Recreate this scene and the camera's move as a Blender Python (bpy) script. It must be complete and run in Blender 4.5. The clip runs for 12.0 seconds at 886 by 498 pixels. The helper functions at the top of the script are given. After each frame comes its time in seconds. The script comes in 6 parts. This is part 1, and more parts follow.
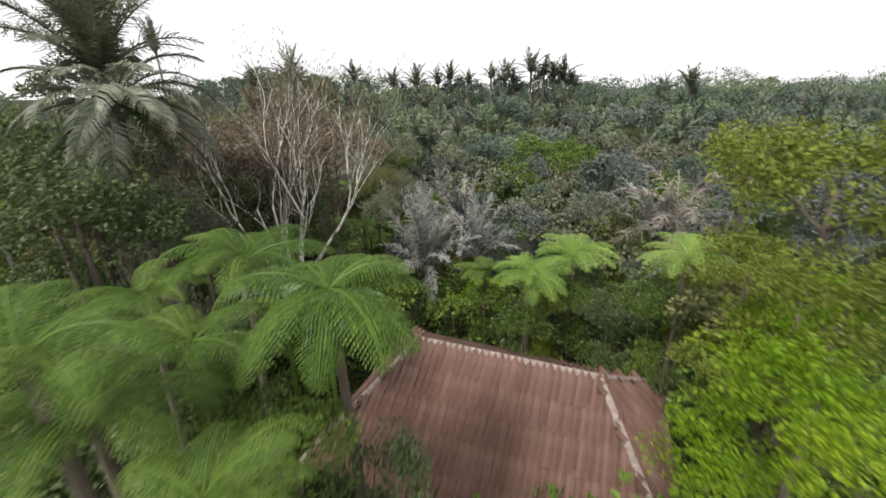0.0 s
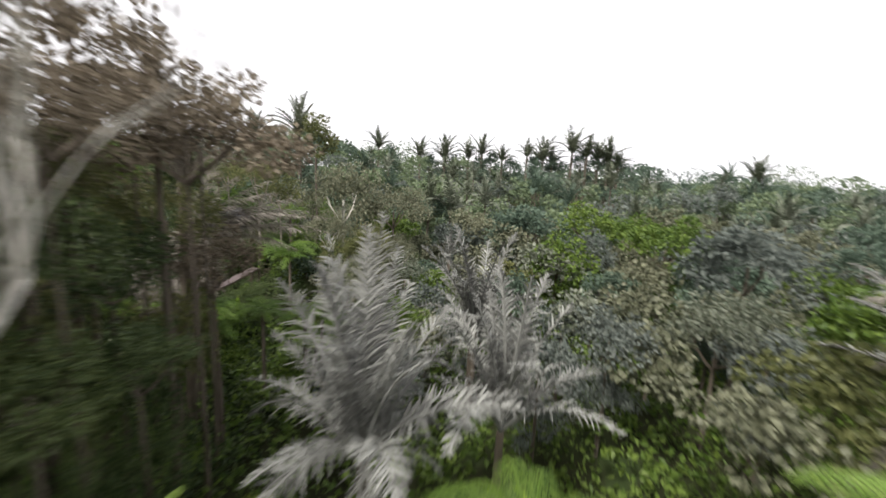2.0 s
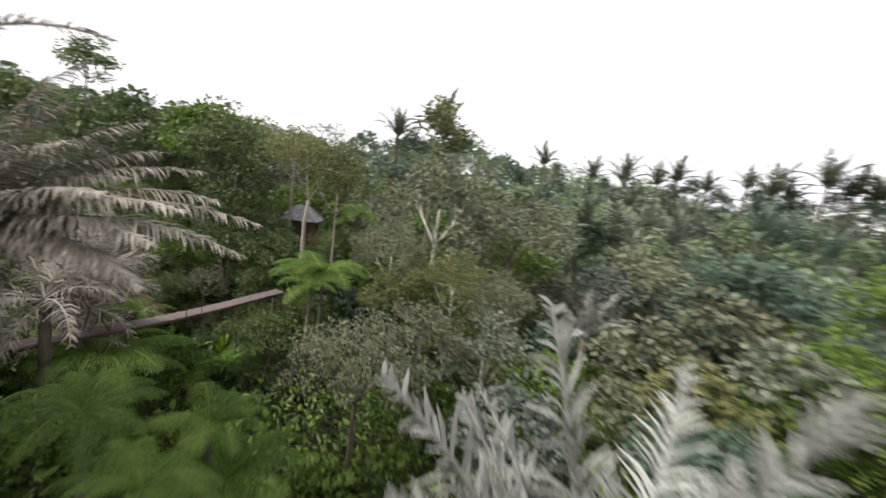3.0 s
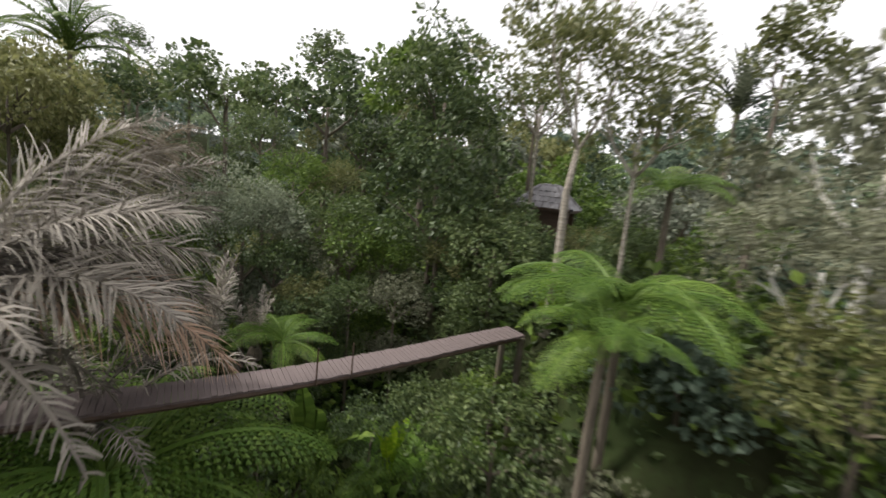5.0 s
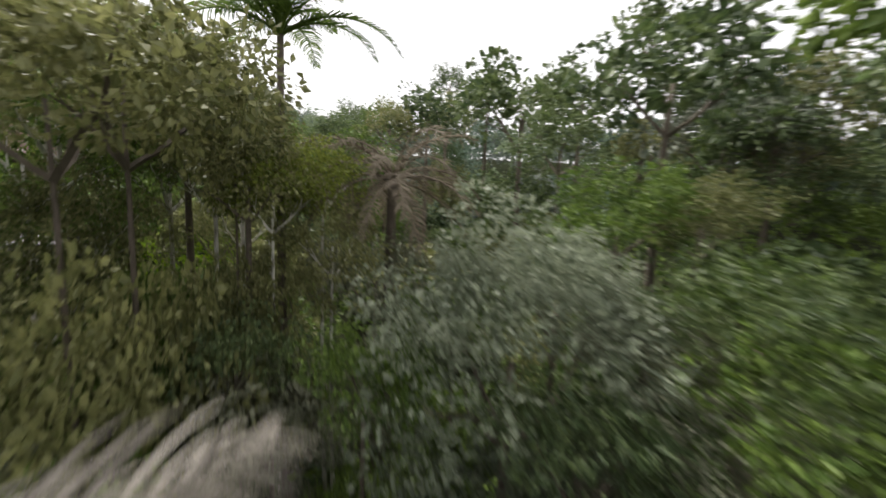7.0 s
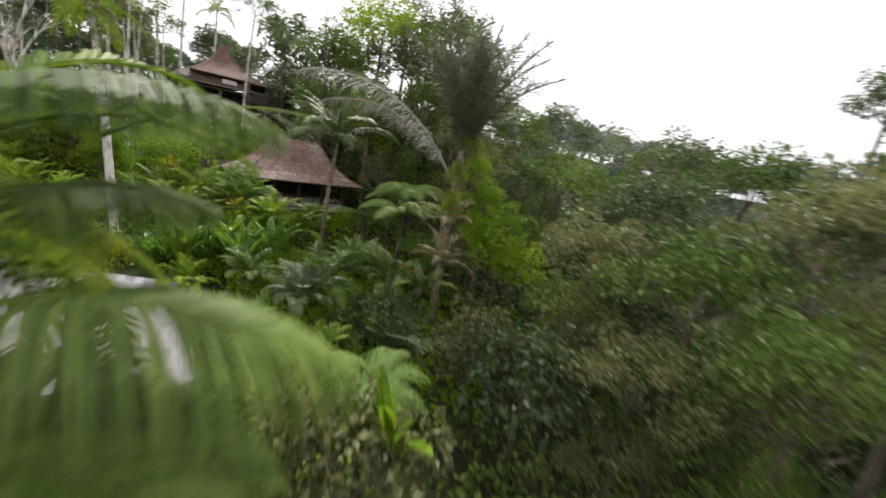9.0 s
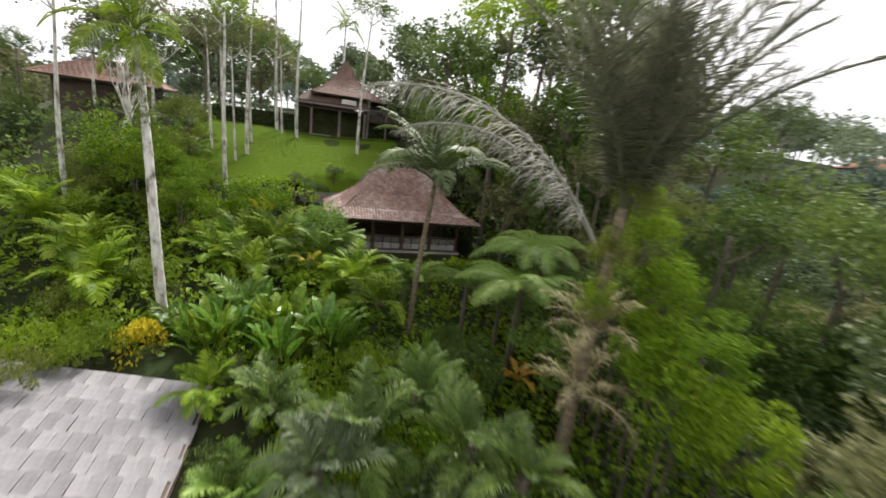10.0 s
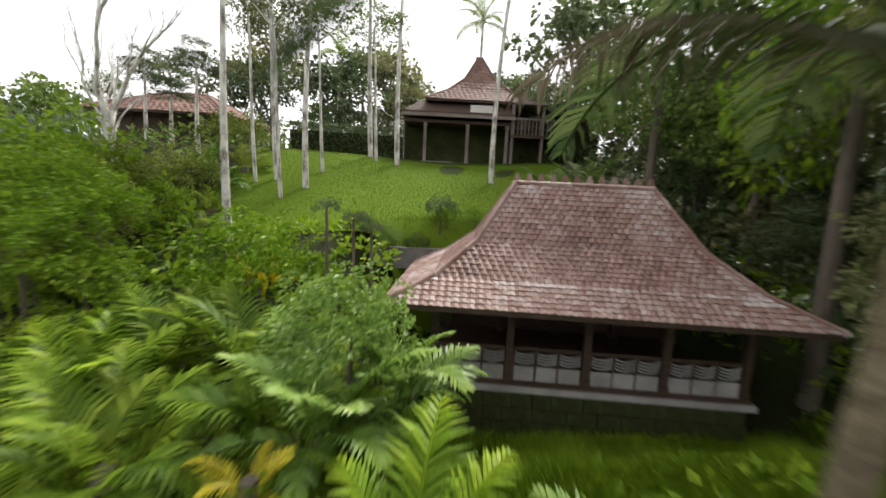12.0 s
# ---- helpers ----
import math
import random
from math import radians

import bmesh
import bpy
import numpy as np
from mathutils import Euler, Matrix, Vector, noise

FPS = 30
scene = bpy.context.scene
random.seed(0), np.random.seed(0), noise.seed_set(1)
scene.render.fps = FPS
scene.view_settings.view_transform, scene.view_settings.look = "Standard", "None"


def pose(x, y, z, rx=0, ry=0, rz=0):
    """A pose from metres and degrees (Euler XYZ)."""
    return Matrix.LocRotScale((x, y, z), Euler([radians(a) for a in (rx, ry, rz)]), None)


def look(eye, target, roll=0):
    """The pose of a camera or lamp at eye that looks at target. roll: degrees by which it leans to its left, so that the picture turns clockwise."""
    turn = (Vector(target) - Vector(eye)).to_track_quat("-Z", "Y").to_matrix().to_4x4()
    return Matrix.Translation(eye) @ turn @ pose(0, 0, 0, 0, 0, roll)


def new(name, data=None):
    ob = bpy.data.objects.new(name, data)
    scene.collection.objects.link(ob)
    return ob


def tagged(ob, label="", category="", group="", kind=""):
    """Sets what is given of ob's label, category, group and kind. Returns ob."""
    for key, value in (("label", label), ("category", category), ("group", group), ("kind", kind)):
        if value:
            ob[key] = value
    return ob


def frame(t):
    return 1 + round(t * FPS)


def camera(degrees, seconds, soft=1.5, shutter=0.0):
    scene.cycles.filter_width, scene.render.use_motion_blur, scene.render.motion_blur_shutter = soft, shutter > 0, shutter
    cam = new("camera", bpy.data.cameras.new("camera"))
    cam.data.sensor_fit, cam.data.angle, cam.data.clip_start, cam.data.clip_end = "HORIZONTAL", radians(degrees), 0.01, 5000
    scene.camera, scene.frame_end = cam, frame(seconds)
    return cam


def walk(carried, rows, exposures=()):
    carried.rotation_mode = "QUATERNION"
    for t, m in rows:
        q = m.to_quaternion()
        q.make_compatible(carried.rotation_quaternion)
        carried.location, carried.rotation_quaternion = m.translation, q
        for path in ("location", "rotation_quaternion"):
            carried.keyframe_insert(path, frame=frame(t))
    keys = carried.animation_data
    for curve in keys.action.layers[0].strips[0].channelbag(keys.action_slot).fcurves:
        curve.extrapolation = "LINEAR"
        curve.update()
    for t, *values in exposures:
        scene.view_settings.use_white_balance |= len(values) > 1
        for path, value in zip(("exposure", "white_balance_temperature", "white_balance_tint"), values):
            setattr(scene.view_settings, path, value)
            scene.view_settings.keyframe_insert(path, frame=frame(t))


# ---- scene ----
cam = camera(94.3, 12.0, soft=1.5, shutter=0.5)
PATH = [
    (0.0, pose(0.00, 0.00, 0.00, 69.00, 1.00, 0.00)),
    (0.5, pose(-0.04, 2.30, -0.34, 71.81, 0.40, 0.66)),
    (1.0, pose(-0.21, 5.15, -1.44, 74.82, 0.09, 0.99)),
    (1.5, pose(-0.19, 9.57, -2.78, 77.82, -0.62, 1.37)),
    (2.0, pose(0.97, 15.67, -3.99, 80.44, -3.26, 4.52)),
    (2.5, pose(2.08, 23.45, -4.64, 81.61, -6.79, 14.14)),
    (3.0, pose(1.10, 29.82, -4.91, 81.46, -8.49, 28.40)),
    (3.5, pose(-0.92, 33.32, -5.30, 80.79, -8.53, 39.85)),
    (4.5, pose(-5.42, 36.08, -6.92, 80.74, -7.29, 52.63)),
    (5.5, pose(-9.58, 37.76, -8.31, 80.96, -6.07, 65.37)),
    (6.0, pose(-11.12, 38.66, -8.40, 80.58, -6.20, 76.41)),
    (6.5, pose(-13.36, 38.90, -8.20, 79.97, -4.95, 88.12)),
    (7.0, pose(-16.54, 38.17, -7.69, 80.29, -2.86, 96.99)),
    (8.0, pose(-23.39, 35.65, -6.27, 79.34, -6.60, 115.94)),
    (9.0, pose(-29.94, 31.30, -4.24, 77.22, -9.83, 135.12)),
    (9.5, pose(-33.14, 28.67, -3.07, 75.34, -8.75, 145.79)),
    (10.0, pose(-35.41, 25.67, -2.71, 74.25, -7.34, 155.22)),
    (10.5, pose(-36.74, 22.61, -3.24, 74.59, -5.76, 161.46)),
    (11.0, pose(-37.79, 19.34, -3.96, 75.83, -4.19, 166.74)),
    (11.5, pose(-38.86, 15.96, -4.69, 78.20, -3.26, 171.57)),
    (12.0, pose(-39.68, 12.50, -5.23, 81.37, -2.80, 176.21)),
]

walk(cam, PATH, exposures=[(0.0, 0.06), (1.4, 0.06), (2.5, 0.32), (3.3, 0.32), (5.5, 0.24), (6.3, 0.18), (7.0, 0.46), (9.0, 0.3), (9.8, 0.45), (11.0, 0.46), (12.0, 0.56)])

# ---- sky and sun: bright broken overcast ----
world = bpy.data.worlds.new("sky")
scene.world = world
world.use_nodes = True
wn, wl = world.node_tree.nodes, world.node_tree.links
bg = wn["Background"]
sky = wn.new("ShaderNodeTexSky")
sky.sky_type, sky.sun_disc = "NISHITA", False
sky.sun_elevation, sky.sun_rotation = radians(52), radians(215)
sky.dust_density, sky.air_density = 4.0, 1.0
cloud = wn.new("ShaderNodeTexNoise")
cloud.inputs["Scale"].default_value = 2.2
cloud.inputs["Detail"].default_value = 7.0
cover = wn.new("ShaderNodeMapRange")
cover.inputs["From Min"].default_value, cover.inputs["From Max"].default_value = 0.30, 0.44
cover.inputs["To Min"].default_value, cover.inputs["To Max"].default_value = 0.88, 1.0
wmix = wn.new("ShaderNodeMix")
wmix.data_type = "RGBA"
wmix.inputs["B"].default_value = (11.0, 10.8, 11.1, 1)
wl.new(cloud.outputs["Fac"], cover.inputs["Value"])
wl.new(cover.outputs["Result"], wmix.inputs["Factor"])
wl.new(sky.outputs["Color"], wmix.inputs["A"])
wl.new(wmix.outputs["Result"], bg.inputs["Color"])
bg.inputs["Strength"].default_value = 0.1
sun = new("sun", bpy.data.lights.new("sun", "SUN"))
sun.data.energy, sun.data.angle, sun.data.color = 4.6, radians(14), (1.0, 0.96, 0.88)
sun.matrix_world = look((0, 0, 60), (26, 38, 0))


# ---- materials ----
def tree_of(name):
    m = bpy.data.materials.new(name)
    m.use_nodes = True
    return m, m.node_tree.nodes, m.node_tree.links, m.node_tree.nodes["Principled BSDF"]


def ramp(nodes, stops):
    r = nodes.new("ShaderNodeValToRGB")
    while len(r.color_ramp.elements) < len(stops):
        r.color_ramp.elements.new(0.5)
    for e, (p, c) in zip(r.color_ramp.elements, stops):
        e.position, e.color = p, (*c, 1)
    return r


def leaf_mat(name, dark, mid, light, rough=0.5, through_light=0.3, sheen=0.3):
    """Leaves: every leaf its own tone, each plant its own shift, with thin light coming through."""
    m, n, l, b = tree_of(name)
    geo, info = n.new("ShaderNodeNewGeometry"), n.new("ShaderNodeObjectInfo")
    tex = n.new("ShaderNodeTexNoise")
    pos = n.new("ShaderNodeNewGeometry")
    tex.inputs["Scale"].default_value, tex.inputs["Detail"].default_value = 0.9, 5.0
    l.new(pos.outputs["Position"], tex.inputs["Vector"])
    a = n.new("ShaderNodeMath"); a.operation = "MULTIPLY_ADD"
    a.inputs[1].default_value, a.inputs[2].default_value = 0.45, 0.0
    l.new(geo.outputs["Random Per Island"], a.inputs[0])
    c = n.new("ShaderNodeMath"); c.operation = "MULTIPLY_ADD"
    c.inputs[1].default_value = 0.25
    l.new(info.outputs["Random"], c.inputs[0]); l.new(a.outputs[0], c.inputs[2])
    d = n.new("ShaderNodeMath"); d.operation = "MULTIPLY_ADD"
    d.inputs[1].default_value = 0.3
    broad = n.new("ShaderNodeTexNoise")
    broad.inputs["Scale"].default_value, broad.inputs["Detail"].default_value = 0.16, 2.0
    l.new(pos.outputs["Position"], broad.inputs["Vector"])
    e = n.new("ShaderNodeMath"); e.operation = "MULTIPLY_ADD"
    e.inputs[1].default_value = 0.5
    l.new(broad.outputs["Fac"], e.inputs[0]); l.new(c.outputs[0], e.inputs[2])
    f = n.new("ShaderNodeMath"); f.operation = "SUBTRACT"
    f.inputs[1].default_value = 0.14
    l.new(e.outputs[0], f.inputs[0])
    l.new(tex.outputs["Fac"], d.inputs[0]); l.new(f.outputs[0], d.inputs[2])
    r = ramp(n, [(0.2, dark), (0.55, mid), (0.9, light)])
    l.new(d.outputs[0], r.inputs["Fac"])
    l.new(r.outputs["Color"], b.inputs["Base Color"])
    b.inputs["Roughness"].default_value = rough
    b.inputs["Specular IOR Level"].default_value = sheen
    t = n.new("ShaderNodeBsdfTranslucent")
    l.new(r.outputs["Color"], t.inputs["Color"])
    mx = n.new("ShaderNodeMixShader")
    mx.inputs[0].default_value = through_light
    l.new(b.outputs[0], mx.inputs[1]); l.new(t.outputs[0], mx.inputs[2])
    l.new(mx.outputs[0], n["Material Output"].inputs["Surface"])
    return m


def rough_mat(name, stops, scale=3.0, rough=0.8, bump=0.3, stretch=(1, 1, 1), random_shift=0.0, fine=30.0):
    """Stone, bark, wood, tile: broad stains and fine grain in real size, with relief."""
    m, n, l, b = tree_of(name)
    co = n.new("ShaderNodeTexCoord")
    mp = n.new("ShaderNodeMapping")
    mp.inputs["Scale"].default_value = stretch
    l.new(co.outputs["Object"], mp.inputs["Vector"])
    t1, t2 = n.new("ShaderNodeTexNoise"), n.new("ShaderNodeTexNoise")
    t1.inputs["Scale"].default_value, t1.inputs["Detail"].default_value = scale, 4.0
    t2.inputs["Scale"].default_value, t2.inputs["Detail"].default_value = fine, 6.0
    for t in (t1, t2):
        l.new(mp.outputs["Vector"], t.inputs["Vector"])
    s = n.new("ShaderNodeMath"); s.operation = "MULTIPLY_ADD"
    s.inputs[1].default_value = 0.35
    l.new(t2.outputs["Fac"], s.inputs[0]); 
    s0 = n.new("ShaderNodeMath"); s0.operation = "MULTIPLY_ADD"
    s0.inputs[1].default_value, s0.inputs[2].default_value = 0.9, -0.14
    l.new(t1.outputs["Fac"], s0.inputs[0]); l.new(s0.outputs[0], s.inputs[2])
    last = s
    if random_shift:
        info = n.new("ShaderNodeObjectInfo")
        geo = n.new("ShaderNodeNewGeometry")
        ad = n.new("ShaderNodeMath"); ad.operation = "ADD"
        l.new(info.outputs["Random"], ad.inputs[0]); l.new(geo.outputs["Random Per Island"], ad.inputs[1])
        q = n.new("ShaderNodeMath"); q.operation = "MULTIPLY_ADD"
        q.inputs[1].default_value = random_shift
        l.new(ad.outputs[0], q.inputs[0]); l.new(s.outputs[0], q.inputs[2])
        z = n.new("ShaderNodeMath"); z.operation = "SUBTRACT"
        z.inputs[1].default_value = random_shift
        l.new(q.outputs[0], z.inputs[0])
        last = z
    r = ramp(n, stops)
    l.new(last.outputs[0], r.inputs["Fac"])
    l.new(r.outputs["Color"], b.inputs["Base Color"])
    b.inputs["Roughness"].default_value = rough
    b.inputs["Specular IOR Level"].default_value = 0.1 if rough > 0.92 else 0.4
    bm_ = n.new("ShaderNodeBump")
    bm_.inputs["Strength"].default_value, bm_.inputs["Distance"].default_value = bump, 0.03
    l.new(t2.outputs["Fac"], bm_.inputs["Height"])
    l.new(bm_.outputs["Normal"], b.inputs["Normal"])
    return m


LEAF_DARK = leaf_mat("leaf_dark", (0.02, 0.04, 0.013), (0.064, 0.098, 0.034), (0.145, 0.185, 0.066), sheen=0.4)
LEAF_MID = leaf_mat("leaf_mid", (0.024, 0.055, 0.008), (0.08, 0.132, 0.024), (0.17, 0.24, 0.048), sheen=0.25)
LEAF_OLIVE = leaf_mat("leaf_olive", (0.05, 0.06, 0.02), (0.132, 0.144, 0.052), (0.25, 0.252, 0.105), through_light=0.4, sheen=0.35)
LEAF_HOARY = leaf_mat("leaf_hoary", (0.055, 0.062, 0.035), (0.13, 0.138, 0.086), (0.235, 0.238, 0.155), 0.55, 0.25, 0.4)
LEAF_GREY = leaf_mat("leaf_grey_green", (0.05, 0.065, 0.04), (0.13, 0.148, 0.105), (0.25, 0.265, 0.205), sheen=0.4)
LEAF_SAGE = leaf_mat("leaf_sage", (0.075, 0.098, 0.06), (0.18, 0.212, 0.14), (0.33, 0.36, 0.255), 0.5, 0.4, 0.4)
LEAF_BRIGHT = leaf_mat("leaf_bright", (0.05, 0.12, 0.004), (0.145, 0.25, 0.012), (0.30, 0.40, 0.028), 0.45, 0.38, 0.16)
# Far leaves: the haze of distance is mixed into these paler, bluer colours.
LEAF_HAZE = leaf_mat("leaf_haze", (0.045, 0.07, 0.052), (0.088, 0.128, 0.092), (0.155, 0.205, 0.148), 0.7)
LEAF_HAZE_PALE = leaf_mat("leaf_haze_pale", (0.068, 0.102, 0.055), (0.125, 0.17, 0.092), (0.205, 0.255, 0.148), 0.7)
LEAF_HAZE_GREY = leaf_mat("leaf_haze_grey", (0.062, 0.077, 0.07), (0.118, 0.138, 0.122), (0.195, 0.215, 0.19), 0.7)
LEAF_BLUISH = leaf_mat("leaf_banana", (0.05, 0.10, 0.06), (0.12, 0.20, 0.12), (0.24, 0.34, 0.20), 0.35)
LEAF_YELLOWISH = leaf_mat("leaf_yellowish", (0.06, 0.085, 0.01), (0.13, 0.165, 0.022), (0.24, 0.28, 0.05), 0.5, 0.35)
LEAF_YELLOW = leaf_mat("leaf_yellow", (0.22, 0.20, 0.01), (0.50, 0.42, 0.02), (0.72, 0.62, 0.04), 0.4)
LEAF_GINGER = leaf_mat("leaf_ginger", (0.03, 0.085, 0.008), (0.085, 0.19, 0.018), (0.19, 0.32, 0.045), 0.35, 0.3, 0.4)
LEAF_ORANGE = leaf_mat("leaf_orange", (0.35, 0.16, 0.02), (0.55, 0.28, 0.03), (0.65, 0.40, 0.05), 0.5)
FERN = leaf_mat("fern_green", (0.026, 0.062, 0.009), (0.07, 0.128, 0.019), (0.15, 0.222, 0.044), 0.5, 0.3, 0.2)
FERN_LIME = leaf_mat("fern_lime", (0.07, 0.14, 0.02), (0.16, 0.27, 0.045), (0.28, 0.38, 0.09), 0.45, 0.35)
PALM = leaf_mat("palm_green", (0.04, 0.095, 0.005), (0.125, 0.20, 0.014), (0.255, 0.33, 0.035), 0.5, 0.38, 0.18)
PALM_DARK = leaf_mat("palm_dark", (0.03, 0.046, 0.024), (0.095, 0.11, 0.07), (0.22, 0.235, 0.17), 0.5, 0.25, 0.4)
DEAD = leaf_mat("dead_frond", (0.06, 0.052, 0.044), (0.185, 0.165, 0.14), (0.43, 0.39, 0.34), 0.7, 0.15)
DEAD_GREY = leaf_mat("grey_frond", (0.06, 0.06, 0.055), (0.16, 0.16, 0.15), (0.37, 0.375, 0.35), 0.65, 0.15)
RUST = leaf_mat("rust_frond", (0.12, 0.07, 0.045), (0.30, 0.195, 0.135), (0.48, 0.35, 0.26), 0.7, 0.2)
STRAW = leaf_mat("straw_frond", (0.13, 0.11, 0.05), (0.29, 0.25, 0.13), (0.48, 0.42, 0.25), 0.7, 0.25)
DEAD_PALE = leaf_mat("pale_frond", (0.11, 0.105, 0.09), (0.25, 0.245, 0.215), (0.47, 0.455, 0.41), 0.7, 0.25)
DEAD_BROWN = leaf_mat("brown_leaf", (0.06, 0.046, 0.032), (0.15, 0.122, 0.088), (0.265, 0.222, 0.165), 0.8, 0.2)
BARK = rough_mat("bark_brown", [(0.2, (0.05, 0.04, 0.03)), (0.7, (0.17, 0.14, 0.11))], 2.0, 0.9, 0.6, (3, 3, 0.6))
BARK_WHITE = rough_mat("bark_pale", [(0.3, (0.09, 0.085, 0.07)), (0.4, (0.34, 0.32, 0.28)), (0.52, (0.60, 0.58, 0.53)), (0.8, (0.76, 0.74, 0.69))], 2.2, 0.85, 0.4, (2, 2, 0.9))
BARK_RING = rough_mat("bark_palm", [(0.15, (0.07, 0.06, 0.05)), (0.4, (0.24, 0.21, 0.175)), (0.8, (0.44, 0.40, 0.35))], 2.5, 0.85, 0.5, (0.6, 0.6, 5))
BARK_TAN = rough_mat("bark_tan", [(0.2, (0.075, 0.055, 0.035)), (0.45, (0.20, 0.155, 0.10)), (0.75, (0.33, 0.275, 0.195))], 3.0, 0.9, 0.8, (1.2, 1.2, 4))
# Pale stops: lichen, plus some sky sheen mixed into the tile colour.
TILE_RED = rough_mat("roof_tile_red", [(0.12, (0.05, 0.035, 0.03)), (0.34, (0.165, 0.088, 0.068)), (0.48, (0.24, 0.15, 0.125)), (0.6, (0.34, 0.275, 0.255)), (0.85, (0.48, 0.43, 0.41))], 0.5, 0.48, 0.6, random_shift=0.2)
TILE_ORANGE = rough_mat("roof_tile_orange", [(0.1, (0.16, 0.07, 0.04)), (0.5, (0.38, 0.17, 0.10)), (0.9, (0.46, 0.26, 0.18))], 0.8, 0.75, 0.4, random_shift=0.12)
TILE_VILLA = rough_mat("roof_tile_brick", [(0.12, (0.08, 0.048, 0.038)), (0.5, (0.20, 0.112, 0.086)), (0.9, (0.29, 0.195, 0.16))], 0.8, 0.75, 0.5, random_shift=0.14)
TILE_BROWN = rough_mat("roof_tile_brown", [(0.12, (0.05, 0.034, 0.029)), (0.42, (0.14, 0.078, 0.06)), (0.7, (0.22, 0.14, 0.115)), (1.0, (0.36, 0.31, 0.285))], 0.9, 0.75, 0.6, random_shift=0.14)
TILE_GREY = rough_mat("roof_shingle_grey", [(0.1, (0.08, 0.077, 0.082)), (0.42, (0.178, 0.171, 0.18)), (0.7, (0.275, 0.265, 0.278)), (0.95, (0.42, 0.405, 0.41))], 1.5, 0.75, 0.5, random_shift=0.26, fine=9.0)
TILE_PALE = rough_mat("ridge_tile_pale", [(0.15, (0.12, 0.09, 0.08)), (0.5, (0.27, 0.22, 0.20)), (0.85, (0.46, 0.41, 0.39))], 2.0, 0.8, 0.5, random_shift=0.15)
WOOD_DARK = rough_mat("wood_dark", [(0.1, (0.025, 0.015, 0.010)), (0.6, (0.075, 0.045, 0.03)), (0.9, (0.13, 0.08, 0.055))], 2.0, 0.6, 0.4, (1, 1, 6))
WOOD_GREY = rough_mat("wood_grey", [(0.1, (0.09, 0.07, 0.065)), (0.5, (0.19, 0.155, 0.145)), (0.9, (0.29, 0.245, 0.23))], 1.5, 0.8, 0.4, (1, 6, 1), random_shift=0.12)
WOOD_DECK = rough_mat("wood_deck", [(0.1, (0.075, 0.058, 0.058)), (0.5, (0.115, 0.09, 0.088)), (0.9, (0.18, 0.145, 0.14))], 0.7, 0.85, 0.3, (1, 1, 1), random_shift=0.09)
STONE = rough_mat("stone_dark", [(0.1, (0.05, 0.048, 0.045)), (0.5, (0.15, 0.14, 0.13)), (0.9, (0.27, 0.26, 0.24))], 1.6, 0.85, 0.8, random_shift=0.15)
MOSS = rough_mat("mossy_wall", [(0.1, (0.018, 0.02, 0.01)), (0.5, (0.05, 0.06, 0.022)), (0.9, (0.10, 0.105, 0.05))], 1.4, 0.95, 0.8, fine=9.0)
PLASTER = rough_mat("plaster_pale", [(0.1, (0.42, 0.40, 0.38)), (0.6, (0.62, 0.60, 0.58)), (0.9, (0.72, 0.70, 0.68))], 1.0, 0.8, 0.2)
PLASTER_GREY = rough_mat("plaster_stained", [(0.15, (0.17, 0.16, 0.15)), (0.5, (0.34, 0.325, 0.31)), (0.85, (0.48, 0.465, 0.45))], 1.3, 0.85, 0.3)
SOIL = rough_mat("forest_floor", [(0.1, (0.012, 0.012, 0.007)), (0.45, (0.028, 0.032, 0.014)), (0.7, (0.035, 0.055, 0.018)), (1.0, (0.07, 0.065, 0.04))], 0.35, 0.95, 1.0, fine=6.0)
GRASS = rough_mat("lawn_grass", [(0.1, (0.05, 0.088, 0.006)), (0.5, (0.078, 0.128, 0.009)), (0.9, (0.115, 0.165, 0.016))], 0.22, 0.95, 0.06, fine=24.0)
BLADE = leaf_mat("grass_blade", (0.05, 0.088, 0.007), (0.078, 0.128, 0.010), (0.115, 0.168, 0.018), 0.75, 0.3, 0.05)


# ---- shared helpers ----
RNG = random.Random(7)
UP = Vector((0, 0, 1))


def mesh_of(name, verts, faces, mat, smooth=False):
    me = bpy.data.meshes.new(name)
    me.from_pydata(verts, [], faces)
    if smooth:
        me.polygons.foreach_set("use_smooth", [True] * len(me.polygons))
    me.materials.append(mat)
    me.update()
    return me


def hang(name, me, parent, m=None, label=""):
    """Mesh data as one part under a thing."""
    ob = new(name, me)
    ob.parent = parent
    if m is not None:
        ob.matrix_basis = m
    if label:
        ob["label"] = label
    return ob


def thing(name, m, label, category, group=""):
    e = new(name)
    e.empty_display_size = 0.2
    e.matrix_basis = m
    return tagged(e, label, category, group)


